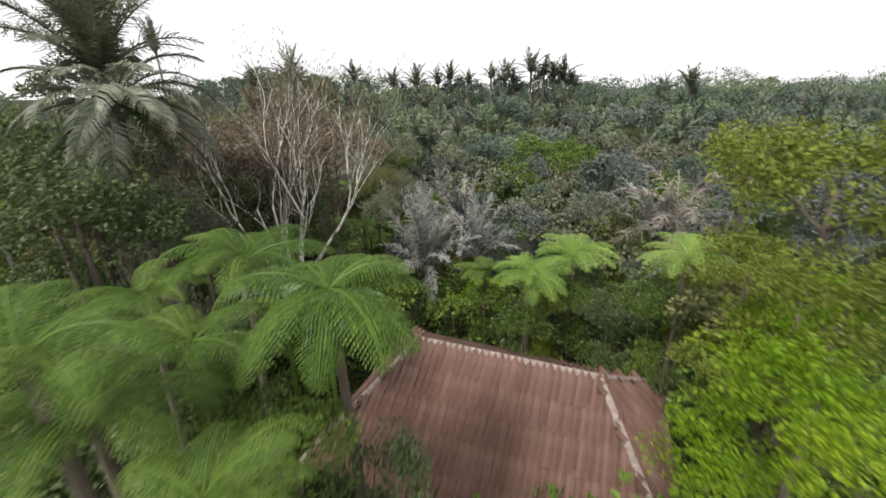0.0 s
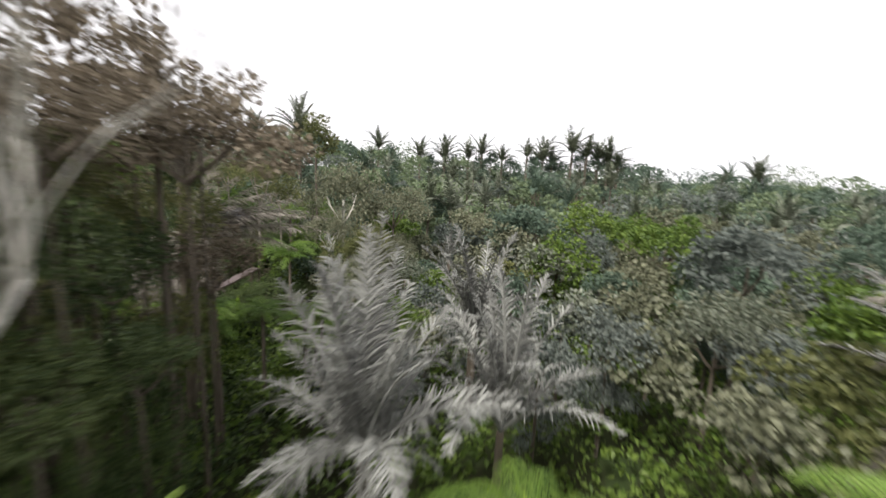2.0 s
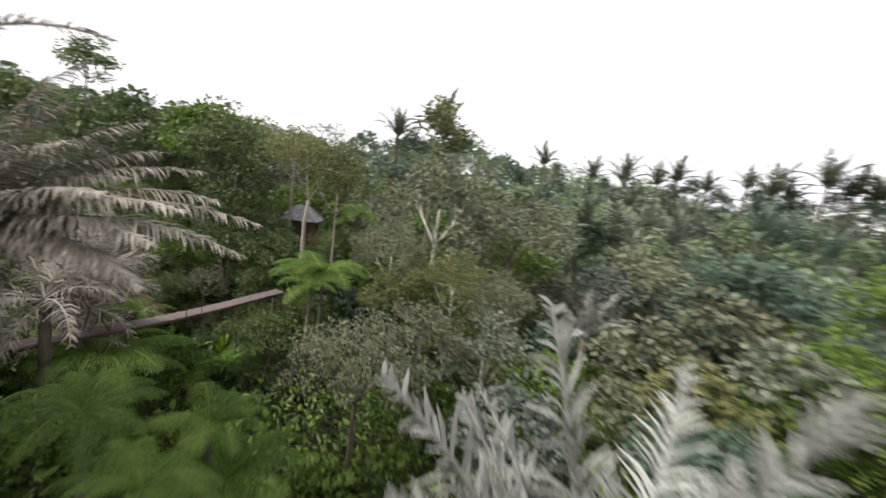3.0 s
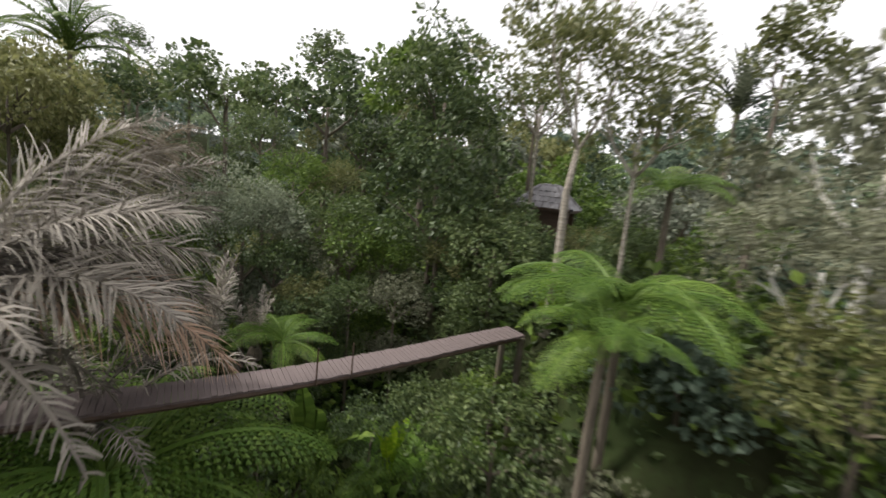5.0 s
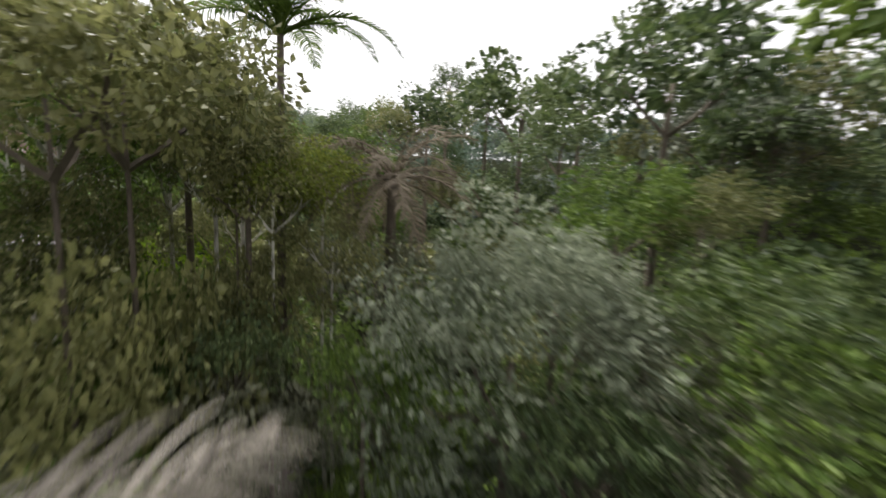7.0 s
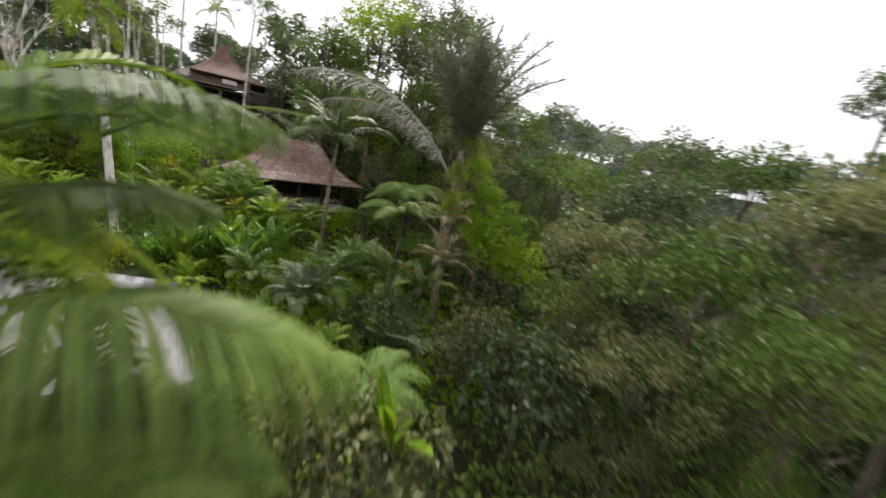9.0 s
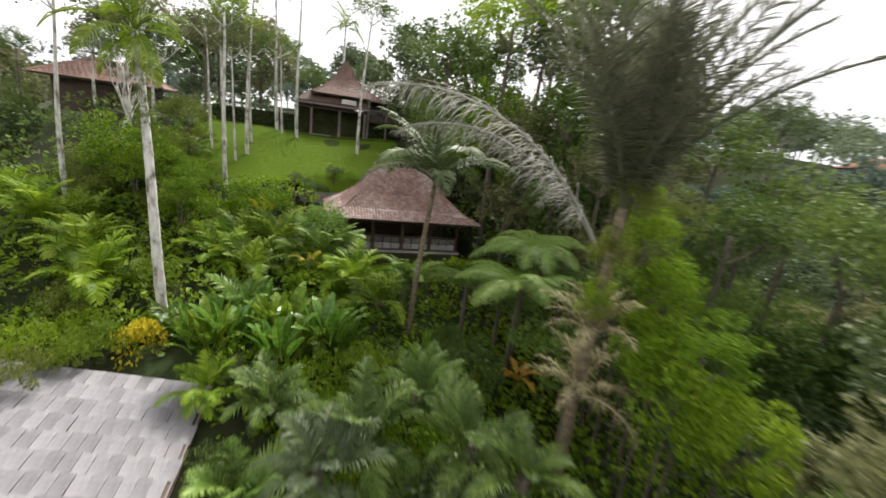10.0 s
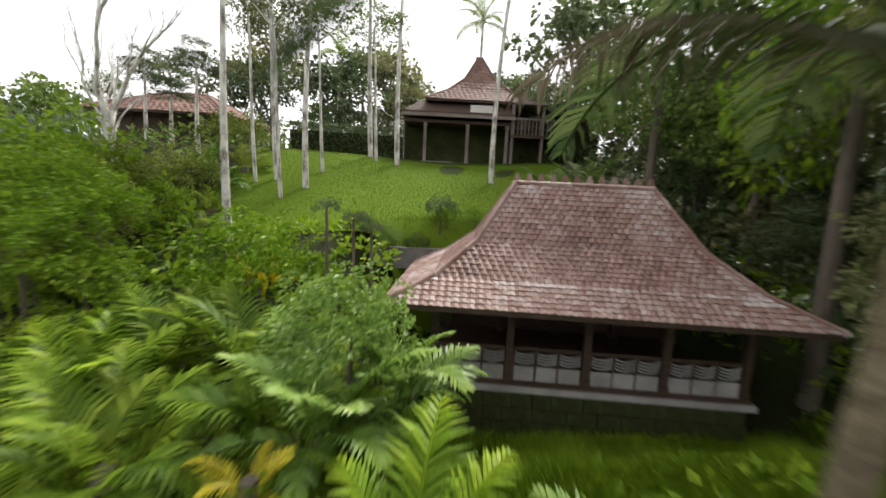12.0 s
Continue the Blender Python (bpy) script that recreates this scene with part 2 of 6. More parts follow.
class Shape:
    """Collects vertices and faces of one mesh."""

    def __init__(self):
        self.v, self.f = [], []

    def box(self, a, b, m=None):
        n = len(self.v)
        for z in (a[2], b[2]):
            for x, y in ((a[0], a[1]), (b[0], a[1]), (b[0], b[1]), (a[0], b[1])):
                p = Vector((x, y, z))
                self.v.append(tuple(m @ p if m else p))
        for q in ((3, 2, 1, 0), (4, 5, 6, 7), (0, 1, 5, 4), (1, 2, 6, 5), (2, 3, 7, 6), (3, 0, 4, 7)):
            self.f.append(tuple(n + i for i in q))
        return self

    def tube(self, pts, radii, sides=6, cap=True):
        n = len(self.v)
        prev = None
        for i, p in enumerate(pts):
            d = (pts[min(i + 1, len(pts) - 1)] - pts[max(i - 1, 0)]).normalized()
            a = d.cross(UP if abs(d.z) < 0.95 else Vector((1, 0, 0))).normalized()
            if prev and a.dot(prev) < 0:
                a = -a
            prev = a
            b = d.cross(a)
            for k in range(sides):
                w = 2 * math.pi * k / sides
                self.v.append(tuple(p + (a * math.cos(w) + b * math.sin(w)) * radii[i]))
        for i in range(len(pts) - 1):
            for k in range(sides):
                k2 = (k + 1) % sides
                self.f.append((n + i * sides + k, n + i * sides + k2, n + (i + 1) * sides + k2, n + (i + 1) * sides + k))
        if cap:
            self.f.append(tuple(n + (len(pts) - 1) * sides + k for k in range(sides)))
        return self

    def strip(self, pts, across, widths):
        """A ribbon along pts, as wide as widths to both sides along across."""
        n = len(self.v)
        for p, a, w in zip(pts, across, widths):
            self.v.append(tuple(p - a * w))
            self.v.append(tuple(p + a * w))
        for i in range(len(pts) - 1):
            self.f.append((n + 2 * i, n + 2 * i + 1, n + 2 * i + 3, n + 2 * i + 2))
        return self

    def leaf(self, p, d, s, length, width, fold=0.25):
        """One folded leaf from p along d; s is its side direction."""
        n = len(self.v)
        u = d.cross(s)
        m_ = p + d * length * 0.5
        self.v += [tuple(p), tuple(m_ + s * width + u * width * fold), tuple(p + d * length - u * length * 0.12), tuple(m_ - s * width + u * width * fold)]
        self.f += [(n, n + 1, n + 2), (n, n + 2, n + 3)]
        return self

    def mesh(self, name, mat, smooth=False):
        return mesh_of(name, self.v, self.f, mat, smooth)


def rand_dir(r):
    z = r.uniform(-1, 1)
    a = r.uniform(0, 2 * math.pi)
    q = math.sqrt(1 - z * z)
    return Vector((q * math.cos(a), q * math.sin(a), z))


# ---- leaves of palms, ferns, bananas ----
def rachis_curve(length, rise, bend, n, sway=0.0):
    """Points of a frond's stalk in the x-z plane: starts at the angle rise, bends down by bend (degrees)."""
    pts, p = [Vector((0, 0, 0))], Vector((0, 0, 0))
    for i in range(n):
        t = (i + 0.5) / n
        a = radians(rise - bend * t ** 1.3)
        p = p + Vector((math.cos(a), sway * t, math.sin(a))) * (length / n)
        pts.append(p.copy())
    return pts


def frond_mesh(name, mat, length=3.0, rise=50, bend=95, pairs=34, leaflet=0.6, width=0.02, droop=0.5, vee=0.3, bare=0.15, seed=1, stalk=0.022, rag=0.1, sway=0.0, segs=3, scatter=0.0):
    r, sh = random.Random(seed), Shape()
    n = 14
    pts = rachis_curve(length, rise, bend, n, sway)
    sh.tube(pts, [stalk * (1 - 0.85 * i / n) + 0.003 for i in range(n + 1)], 4)
    for i in range(pairs):
        t = bare + (1 - bare) * i / (pairs - 1)
        k = min(int(t * n), n - 1)
        p = pts[k].lerp(pts[k + 1], t * n - k)
        d = (pts[k + 1] - pts[k]).normalized()
        up = Vector((0, 1, 0)).cross(d) * -1
        ln = leaflet * (math.sin(math.pi * min(0.97, 0.18 + 0.78 * t)) ** 0.7) * r.uniform(1 - rag, 1 + rag * 0.5)
        for side in (-1, 1):
            if r.random() < rag * 0.5:
                continue
            tip = r.uniform(-scatter, scatter) if scatter else 0.0
            out = (Vector((0, side, 0)) * (1 - 0.35 * abs(tip)) + d * (0.45 + 0.7 * t) + up * (vee + tip) + Vector((r.uniform(-1, 1), r.uniform(-1, 1), r.uniform(-1, 1))) * rag).normalized()
            q = [p]
            dd = out.copy()
            for s_ in range(segs):
                q.append(q[-1] + dd * ln / segs)
                dd = (dd + Vector((0, 0, -droop * (0.6 + 0.5 * s_) * 3 / segs))).normalized()
            ac = d.cross(out).cross(out).normalized() * 0.85 + up * 0.3
            ac = ac.normalized()
            sh.strip(q, [ac] * (segs + 1), [width * 0.7, width, width * 0.8, 0.002] if segs == 3 else [width * 0.75, width, 0.002])
    return sh.mesh(name, mat)


def aimed_frond(parent, a, b, mat, bend, leaflet, width, pairs, droop, vee, rag, seed, stalk=0.024, label="", name="frond", bare=0.12, scatter=0.0):
    """A frond of its own that springs from a and bends over to b."""
    a, v = Vector(a), Vector(b) - Vector(a)
    yaw, lift = math.degrees(math.atan2(v.y, v.x)), math.degrees(math.atan2(v.z, math.hypot(v.x, v.y)))
    me = frond_mesh(name, mat, v.length * (1 + bend * bend / 90000), lift + 0.435 * bend, bend, pairs, leaflet, width, droop, vee, bare, seed, stalk, rag, scatter=scatter)
    return hang(name, me, parent, parent.matrix_basis.inverted() @ pose(a.x, a.y, a.z, 0, 0, yaw), label)


def fern_mesh(name, mat, length=2.2, rise=35, bend=75, pairs=20, pinna=0.5, seed=1, sub=9, sway=0.0):
    """A twice-divided fern frond: each side branch carries a comb of small leaflets."""
    r, sh = random.Random(seed), Shape()
    n = 12
    pts = rachis_curve(length, rise, bend, n, sway)
    sh.tube(pts, [0.016 * (1 - 0.85 * i / n) + 0.002 for i in range(n + 1)], 4)
    for i in range(pairs):
        t = 0.1 + 0.9 * i / (pairs - 1)
        k = min(int(t * n), n - 1)
        p = pts[k].lerp(pts[k + 1], t * n - k)
        d = (pts[k + 1] - pts[k]).normalized()
        up = Vector((0, 1, 0)).cross(d) * -1
        ln = pinna * max(0.08, math.sin(math.pi * min(0.985, 0.12 + 0.86 * t ** 0.9)) ** 0.65) * r.uniform(0.92, 1.05)
        gap = length * 0.9 / pairs
        for side in (-1, 1):
            dd = (Vector((0, side, 0)) + d * (0.35 + 0.3 * t) + up * 0.1).normalized()
            q = p.copy()
            m_ = max(4, int(sub * ln / pinna + 2))
            for j in range(m_):
                u = (j + 0.5) / m_
                w = gap * 0.82 * (1 - 0.7 * u ** 2)
                st = ln / m_
                q2 = q + dd * st
                n0 = len(sh.v)
                e = d * w
                sag = up * (-0.25 * w)
                sh.v += [tuple(q), tuple(q + e * 0.9 + dd * st * 0.75 + sag), tuple(q + dd * st * 0.85), tuple(q - e * 0.9 + dd * st * 0.75 + sag)]
                sh.f += [(n0, n0 + 1, n0 + 2), (n0, n0 + 2, n0 + 3)]
                q = q2
                dd = (dd + Vector((0, 0, -0.13))).normalized()
    return sh.mesh(name, mat)


def blade_mesh(name, mat, length=2.0, width=0.28, rise=65, bend=90, seed=1, torn=0.3, cup=0.25, stem=0.25):
    """A large paddle leaf with a midrib; torn ones have gaps along their veins."""
    r, sh = random.Random(seed), Shape()
    n = 16
    pts = rachis_curve(length, rise, bend, n, r.uniform(-0.15, 0.15))
    sh.tube(pts, [0.02 * (1 - 0.8 * i / n) + 0.003 for i in range(n + 1)], 4)
    for side in (-1, 1):
        skip = False
        for i in range(n):
            t0, t1 = i / n, (i + 1) / n
            if t1 <= stem:
                continue
            w = [width * max(0.0, math.sin(math.pi * min(1, max(0, (t - stem) / (1 - stem))) ** 0.75)) ** 0.6 for t in (t0, t1)]
            d = (pts[i + 1] - pts[i]).normalized()
            up = Vector((0, 1, 0)).cross(d) * -1
            j = r.uniform(0, 0.12) if r.random() < torn else 0
            dr = r.uniform(0, 0.5) if r.random() < torn else 0
            o = [Vector((0, side, 0)) * w_ + up * w_ * (cup - dr) for w_ in w]
            a, b = pts[i], pts[i + 1].lerp(pts[i], j)
            n0 = len(sh.v)
            sh.v += [tuple(a), tuple(a + o[0]), tuple(b + o[1] - d * j * 0.1), tuple(b)]
            sh.f.append((n0, n0 + 1, n0 + 2, n0 + 3) if side > 0 else (n0 + 3, n0 + 2, n0 + 1, n0))
    return sh.mesh(name, mat)


# ---- crowns ----
def crown_mesh(name, mat, rx, rz, clumps=22, leaves=110, size=0.28, seed=1, clump=0.36, hollow=0.35, flat=0.75, width=0.42):
    """A crown of many leaf clumps with an uneven outline and gaps."""
    r, sh = random.Random(seed), Shape()
    for c in range(clumps):
        d = rand_dir(r)
        if d.z < -0.45:
            d.z *= -0.6
        rr = r.uniform(hollow, 1.0) ** 0.5
        cen = Vector((d.x * rx * rr, d.y * rx * rr, d.z * rz * rr))
        cr = rx * clump * r.uniform(0.6, 1.25)
        for k in range(leaves):
            e = rand_dir(r)
            p = cen + Vector((e.x * cr, e.y * cr, e.z * cr * flat)) * r.uniform(0.55, 1.05)
            ld = (e + Vector((r.uniform(-0.7, 0.7), r.uniform(-0.7, 0.7), r.uniform(-0.9, 0.3)))).normalized()
            s = ld.cross(rand_dir(r)).normalized()
            ln = size * r.uniform(0.6, 1.3)
            sh.leaf(p, ld, s, ln, ln * width, r.uniform(0.1, 0.5))
    return sh.mesh(name, mat)


def limb_shape(sh, base, d, length, rad, depth, r, spread=0.6, kids=3, wander=0.18, ends=None, lift=0.1, shrink=0.7, sides=5):
    """A limb that wanders and forks again and again."""
    n = 5
    pts, p, dd = [base.copy()], base.copy(), d.normalized()
    for i in range(n):
        p = p + dd * length / n
        pts.append(p.copy())
        dd = (dd + Vector((r.uniform(-1, 1), r.uniform(-1, 1), r.uniform(-0.6, 1))) * wander + UP * lift * 0.3).normalized()
    end = rad * (0.62 if depth else 0.25)
    sh.tube(pts, [rad + (end - rad) * i / n for i in range(n + 1)], sides if depth > 1 else 3)
    if ends is not None and depth <= 1:
        ends.append((pts[-1].copy(), dd.copy()))
    if depth:
        for k in range(kids):
            t = 1.0 if k == 0 else r.uniform(0.35, 0.95)
            i = min(int(t * n), n - 1)
            q = pts[i].lerp(pts[i + 1], t * n - i)
            nd = (dd + rand_dir(r) * spread + UP * lift).normalized()
            limb_shape(sh, q, nd, length * shrink * r.uniform(0.75, 1.15), end * (0.95 if k == 0 else 0.75), depth - 1, r, spread, kids, wander, ends, lift, shrink, sides)


def trunk_points(h, lean, r, n=8, wob=0.03):
    pts = []
    for i in range(n + 1):
        t = i / n
        pts.append(Vector((lean[0] * t ** 1.4 + math.sin(t * 5 + lean[0]) * wob * h * 0.3, lean[1] * t ** 1.4 + math.cos(t * 4) * wob * h * 0.3 - wob * h * 0.3, h * t)))
    return pts


# ---- the ground ----
def ss(a, b, x):
    t = min(1.0, max(0.0, (x - a) / (b - a)))
    return t * t * (3 - 2 * t)


def ground_z(x, y):
    g = -15.5 + 6.8 * ss(66, 122, y) + 3.0 * ss(130, 500, y)
    g += 4.2 * ss(43.0, 45.5, y) * ss(-6, -10, x) * ss(62, 50, y)
    g += 6.5 * ss(-16, -42, x) * ss(42, 64, y)
    g += 8.0 * ss(13, 1, y) * ss(-24, -16, x)
    # the garden slope climbs to the south
    gard = -11.3 - 0.14 * max(0, y - 11) if y > 11 else -11.3 + 0.40 * (11 - max(y, -7.5))
    k = ss(-18, -27, x) * ss(46, 30, y)
    g = g + (gard - g) * k
    # the pavilion stands in a cut
    c = ss(1.6, 0.0, abs(x + 43.9) - 3.9) * ss(1.0, 0.0, abs(y - 2.9) - 2.9)
    g = g + (-10.5 - g) * c
    # the west valley and its far side
    v = ss(-48, -66, x)
    g = g + (-20 - g) * v * (1 - 0.25 * ss(5, -20, y))
    g += 17 * ss(-68, -112, x)
    g += 0.5 * noise.noise(Vector((x * 0.11, y * 0.11, 3.0))) * (1 - c)
    return g


def ground_mesh():
    v, f = [], []
    xs = [-1500, -700, -350, -220] + [-150 + 2.5 * i for i in range(113)] + [220, 350, 700, 1500]
    ys = [-1500, -700, -300, -120, -60] + [-35 + 2.5 * i for i in range(75)] + [220, 350, 700, 1500]
    for y in ys:
        for x in xs:
            v.append((x, y, ground_z(x, y)))
    w = len(xs)
    for j in range(len(ys) - 1):
        for i in range(w - 1):
            f.append((j * w + i, j * w + i + 1, (j + 1) * w + i + 1, (j + 1) * w + i))
    return mesh_of("ground", v, f, SOIL, True)


tagged(new("ground", ground_mesh()), "dark leaf-littered jungle floor rising into slopes", "ground", kind="structure")


# ---- kinds of plants ----
def dressed(name, me, parent, m, mat, label=""):
    """A part on shared mesh data that wears its own material."""
    ob = hang(name, me, parent, m, label)
    if me.materials[0] != mat:
        ob.material_slots[0].link = "OBJECT"
        ob.material_slots[0].material = mat
    return ob


FERN_FRONDS = [fern_mesh("fern_frond", FERN, 1.0, ri, be, 27, 0.27, s, 7, sw) for s, (ri, be, sw) in enumerate([(62, 88, 0.1), (44, 84, -0.12), (30, 78, 0.08), (16, 70, -0.05), (52, 105, 0.0)])]


def tree_fern(x, y, z, reach, n=13, mat=FERN, seed=1, tilt=(0, 0), spread=0.0, label="tree fern with arching feathery green fronds on a slim trunk"):
    r = random.Random(seed)
    gz = ground_z(x, y)
    h = max(0.25, z - gz)
    t = thing("tree_fern", pose(x, y, z - h), label, "tree fern", "tree ferns")
    pts = trunk_points(h, (r.uniform(-0.1, 0.1) * h * 0.3, r.uniform(-0.1, 0.1) * h * 0.3), r, 6, 0.01)
    top = pts[-1]
    hang("trunk", Shape().tube(pts, [0.11 - 0.03 * i / 6 for i in range(7)], 7).mesh("trunk", BARK), t)
    for i in range(n):
        k = (i * 3 + seed) % 5 if i % 4 else 1
        a = i * 137.5 + r.uniform(-14, 14) + seed * 40
        s = reach * r.uniform(0.86, 1.12) * (0.75 if k == 0 else 1.0)
        m = Matrix.Translation(top) @ pose(0, 0, 0, tilt[0], tilt[1], 0) @ pose(0, 0, 0, r.uniform(-8, 8), r.uniform(-7, 9) - spread, a) @ Matrix.Scale(s, 4)
        dressed("frond", FERN_FRONDS[k], t, m, mat)
    return t


def frond_set(name, mat, leaflet, width, droop, vee, rag, pairs=32, shapes=((78, 60), (58, 85), (36, 90), (10, 75), (-20, 55)), bare=0.15, scatter=0.0):
    return [frond_mesh(name, mat, 1.0, ri, be, pairs, leaflet, width, droop, vee, bare, 11 + i, 0.011, rag, (-1) ** i * 0.06, 2, scatter) for i, (ri, be) in enumerate(shapes)]


GREEN_FRONDS = frond_set("palm_frond", PALM, 0.24, 0.0085, 0.35, 0.25, 0.08)
COCO_FRONDS = frond_set("coconut_frond", PALM, 0.24, 0.0075, 0.75, 0.15, 0.10, 34)
DEAD_FRONDS = frond_set("dead_frond", DEAD, 0.19, 0.0055, 0.6, 0.1, 0.4, 40, scatter=0.6)
CLUMP_FRONDS = frond_set("broad_frond", PALM, 0.32, 0.016, 0.5, 0.2, 0.12, 20)
FAR_FRONDS = frond_set("far_frond", PALM_DARK, 0.2, 0.02, 0.4, 0.3, 0.15, 16, ((86, 20), (77, 34), (66, 50), (52, 66), (36, 80)))
SUGAR_FRONDS = [frond_mesh("sugar_frond", PALM_DARK, 1.0, ri, be, 62, 0.17, 0.0042, 0.45, 0.1, 0.1, 31 + i, 0.009, 0.3, (-1) ** i * 0.05, 2, 0.6) for i, (ri, be) in enumerate(((88, 12), (83, 20), (77, 30), (68, 46), (50, 70)))]
UPRIGHT_FRONDS = frond_set("grey_frond", DEAD_GREY, 0.15, 0.006, 0.4, 0.2, 0.28, 40, ((87, 16), (80, 25), (73, 36), (64, 48), (50, 64)), 0.2, 0.55)


def palm(x, y, z, reach, n=14, fronds=GREEN_FRONDS, mat=PALM, seed=1, trunk=0.11, bark=BARK_RING, name="palm_tree", lean=(0, 0), first=0, last=5, stem_z=None, arc=(0, 360), vary=0.8,
         label="green palm with long arching fronds on a ringed grey trunk", category="palm", group="palms"):
    r = random.Random(seed)
    gz = ground_z(x - lean[0], y - lean[1]) if stem_z is None else stem_z
    h = max(0.2, z - gz)
    t = thing(name, pose(x - lean[0], y - lean[1], gz), label, category, group)
    pts = trunk_points(h, lean, r, 9, 0.012)
    pts = [p - (pts[-1] - Vector((lean[0], lean[1], h))) * (i / 9) for i, p in enumerate(pts)]
    sh = Shape()
    fine, rad = [], []
    for i in range(9):
        for j in range(2):
            fine.append(pts[i].lerp(pts[i + 1], j / 2))
            rad.append(trunk * (1.25 - 0.45 * (i + j / 2) / 9) * (1.06 if j else 0.96))
    fine.append(pts[-1]); rad.append(trunk * 0.75)
    hang("trunk", sh.tube(fine, rad, 8).mesh("trunk", bark, True), t)
    for i in range(n):
        k = first + (i * (last - first)) // n
        a = arc[0] + (i * 137.5 + r.uniform(-12, 12) + seed * 50) % (arc[1] - arc[0])
        m = Matrix.Translation(pts[-1]) @ pose(0, 0, 0, r.uniform(-10, 10), r.uniform(-8, 8), a) @ Matrix.Scale(reach * r.uniform(vary, 1.12), 4)
        dressed("frond", fronds[k], t, m, mat)
    return t


PADDLES = [blade_mesh("paddle_leaf", LEAF_BLUISH, 1.0, 0.115, ri, be, s, to) for s, (ri, be, to) in enumerate([(82, 70, 0.4), (70, 95, 0.5), (55, 100, 0.6), (88, 30, 0.1), (78, 45, 0.1), (66, 55, 0.15)])]


def banana_plant(x, y, z, reach, n=8, mat=LEAF_BLUISH, seed=1, label="banana plant with large torn bluish-green leaves"):
    r = random.Random(seed)
    gz = ground_z(x, y)
    h = max(0.3, z - gz)
    t = thing("banana_plant", pose(x, y, gz), label, "banana plant", "banana plants")
    hang("stem", Shape().tube([Vector((0, 0, h * i / 4)) for i in range(5)], [0.12, 0.11, 0.10, 0.09, 0.06], 8).mesh("stem", LEAF_MID), t)
    for i in range(n):
        m = pose(0, 0, h - 0.05) @ pose(0, 0, 0, r.uniform(-8, 8), r.uniform(-10, 10), i * 137.5 + seed * 30) @ Matrix.Scale(reach * r.uniform(0.8, 1.15), 4)
        dressed("leaf", PADDLES[i % 3], t, m, mat)
    return t


def paddle_clump(x, y, reach, n=16, mat=LEAF_BRIGHT, seed=1, radius=0.5, z=None, label="clump of upright ginger leaves, glossy bright green"):
    r = random.Random(seed)
    gz = ground_z(x, y) if z is None else z
    t = thing("ginger_clump", pose(x, y, gz), label, "ginger plant", "ginger clumps")
    for i in range(n):
        a = r.uniform(0, 360)
        q = radius * r.uniform(0, 1)
        m = pose(q * math.cos(radians(a)), q * math.sin(radians(a)), -0.05, r.uniform(-10, 10), r.uniform(-12, 6), a) @ Matrix.Scale(reach * r.uniform(0.6, 1.1), 4)
        dressed("leaf", PADDLES[3 + i % 3], t, m, mat)
    return t


def frond_clump(x, y, reach, n=14, mat=PALM, seed=1, z=None, fronds=CLUMP_FRONDS, spread=0.25, name="palm_clump", label="low clump of feathery green palm fronds", category="palm", group="palm clumps"):
    r = random.Random(seed)
    gz = ground_z(x, y) if z is None else z
    t = thing(name, pose(x, y, gz - 0.05), label, category, group)
    hang("base", Shape().tube([Vector((0, 0, 0)), Vector((0, 0, 0.18)), Vector((0, 0, 0.32))], [0.2, 0.17, 0.1], 7).mesh("base", BARK), t)
    for i in range(n):
        a = i * 137.5 + r.uniform(-20, 20) + seed * 33
        q = spread * r.uniform(0, 1)
        m = pose(q * math.cos(radians(a)), q * math.sin(radians(a)), 0.1, r.uniform(-12, 12), r.uniform(-12, 10), a) @ Matrix.Scale(reach * r.uniform(0.7, 1.15), 4)
        dressed("frond", fronds[(i * 7 + seed) % 3 if i % 5 else 0], t, m, mat)
    return t


CROWN_HD = [crown_mesh("crown", LEAF_MID, 1.0, 0.85, 34, 84, 0.078, 121 + i, 0.26, width=0.32) for i in range(3)]
CROWN_HD_TALL = [crown_mesh("crown", LEAF_MID, 1.0, 1.5, 42, 78, 0.078, 141 + i, 0.24, width=0.32) for i in range(2)]
CROWN_FINE = [crown_mesh("crown", LEAF_MID, 1.0, 0.9, 56, 120, 0.05, 151 + i, 0.22, width=0.3) for i in range(2)]
CROWN_L = [crown_mesh("crown", LEAF_MID, 1.0, 0.8, 24, 66, 0.108, 21 + i, 0.30, width=0.36) for i in range(4)]
CROWN_TALL = [crown_mesh("crown", LEAF_MID, 1.0, 1.5, 30, 52, 0.118, 41 + i, 0.28) for i in range(3)]
CROWN_S = [crown_mesh("shrub_crown", LEAF_MID, 1.0, 0.75, 16, 52, 0.15, 61 + i, 0.40, 0.2) for i in range(4)]
CROWN_THIN = [crown_mesh("thin_crown", LEAF_OLIVE, 1.0, 0.9, 60, 26, 0.07, 81 + i, 0.17, 0.15) for i in range(3)]


def limb_proto(seed, kids=3, depth=1, spread=0.75):
    r, sh = random.Random(seed), Shape()
    limb_shape(sh, Vector((0, 0, -0.55)), Vector((1, 0, 0.85)).normalized(), 0.62, 0.03, depth, r, spread, kids, 0.16, None, 0.1, 0.66, 4)
    return sh.mesh("limb", BARK)


LIMB_SETS = [limb_proto(s) for s in range(4)]


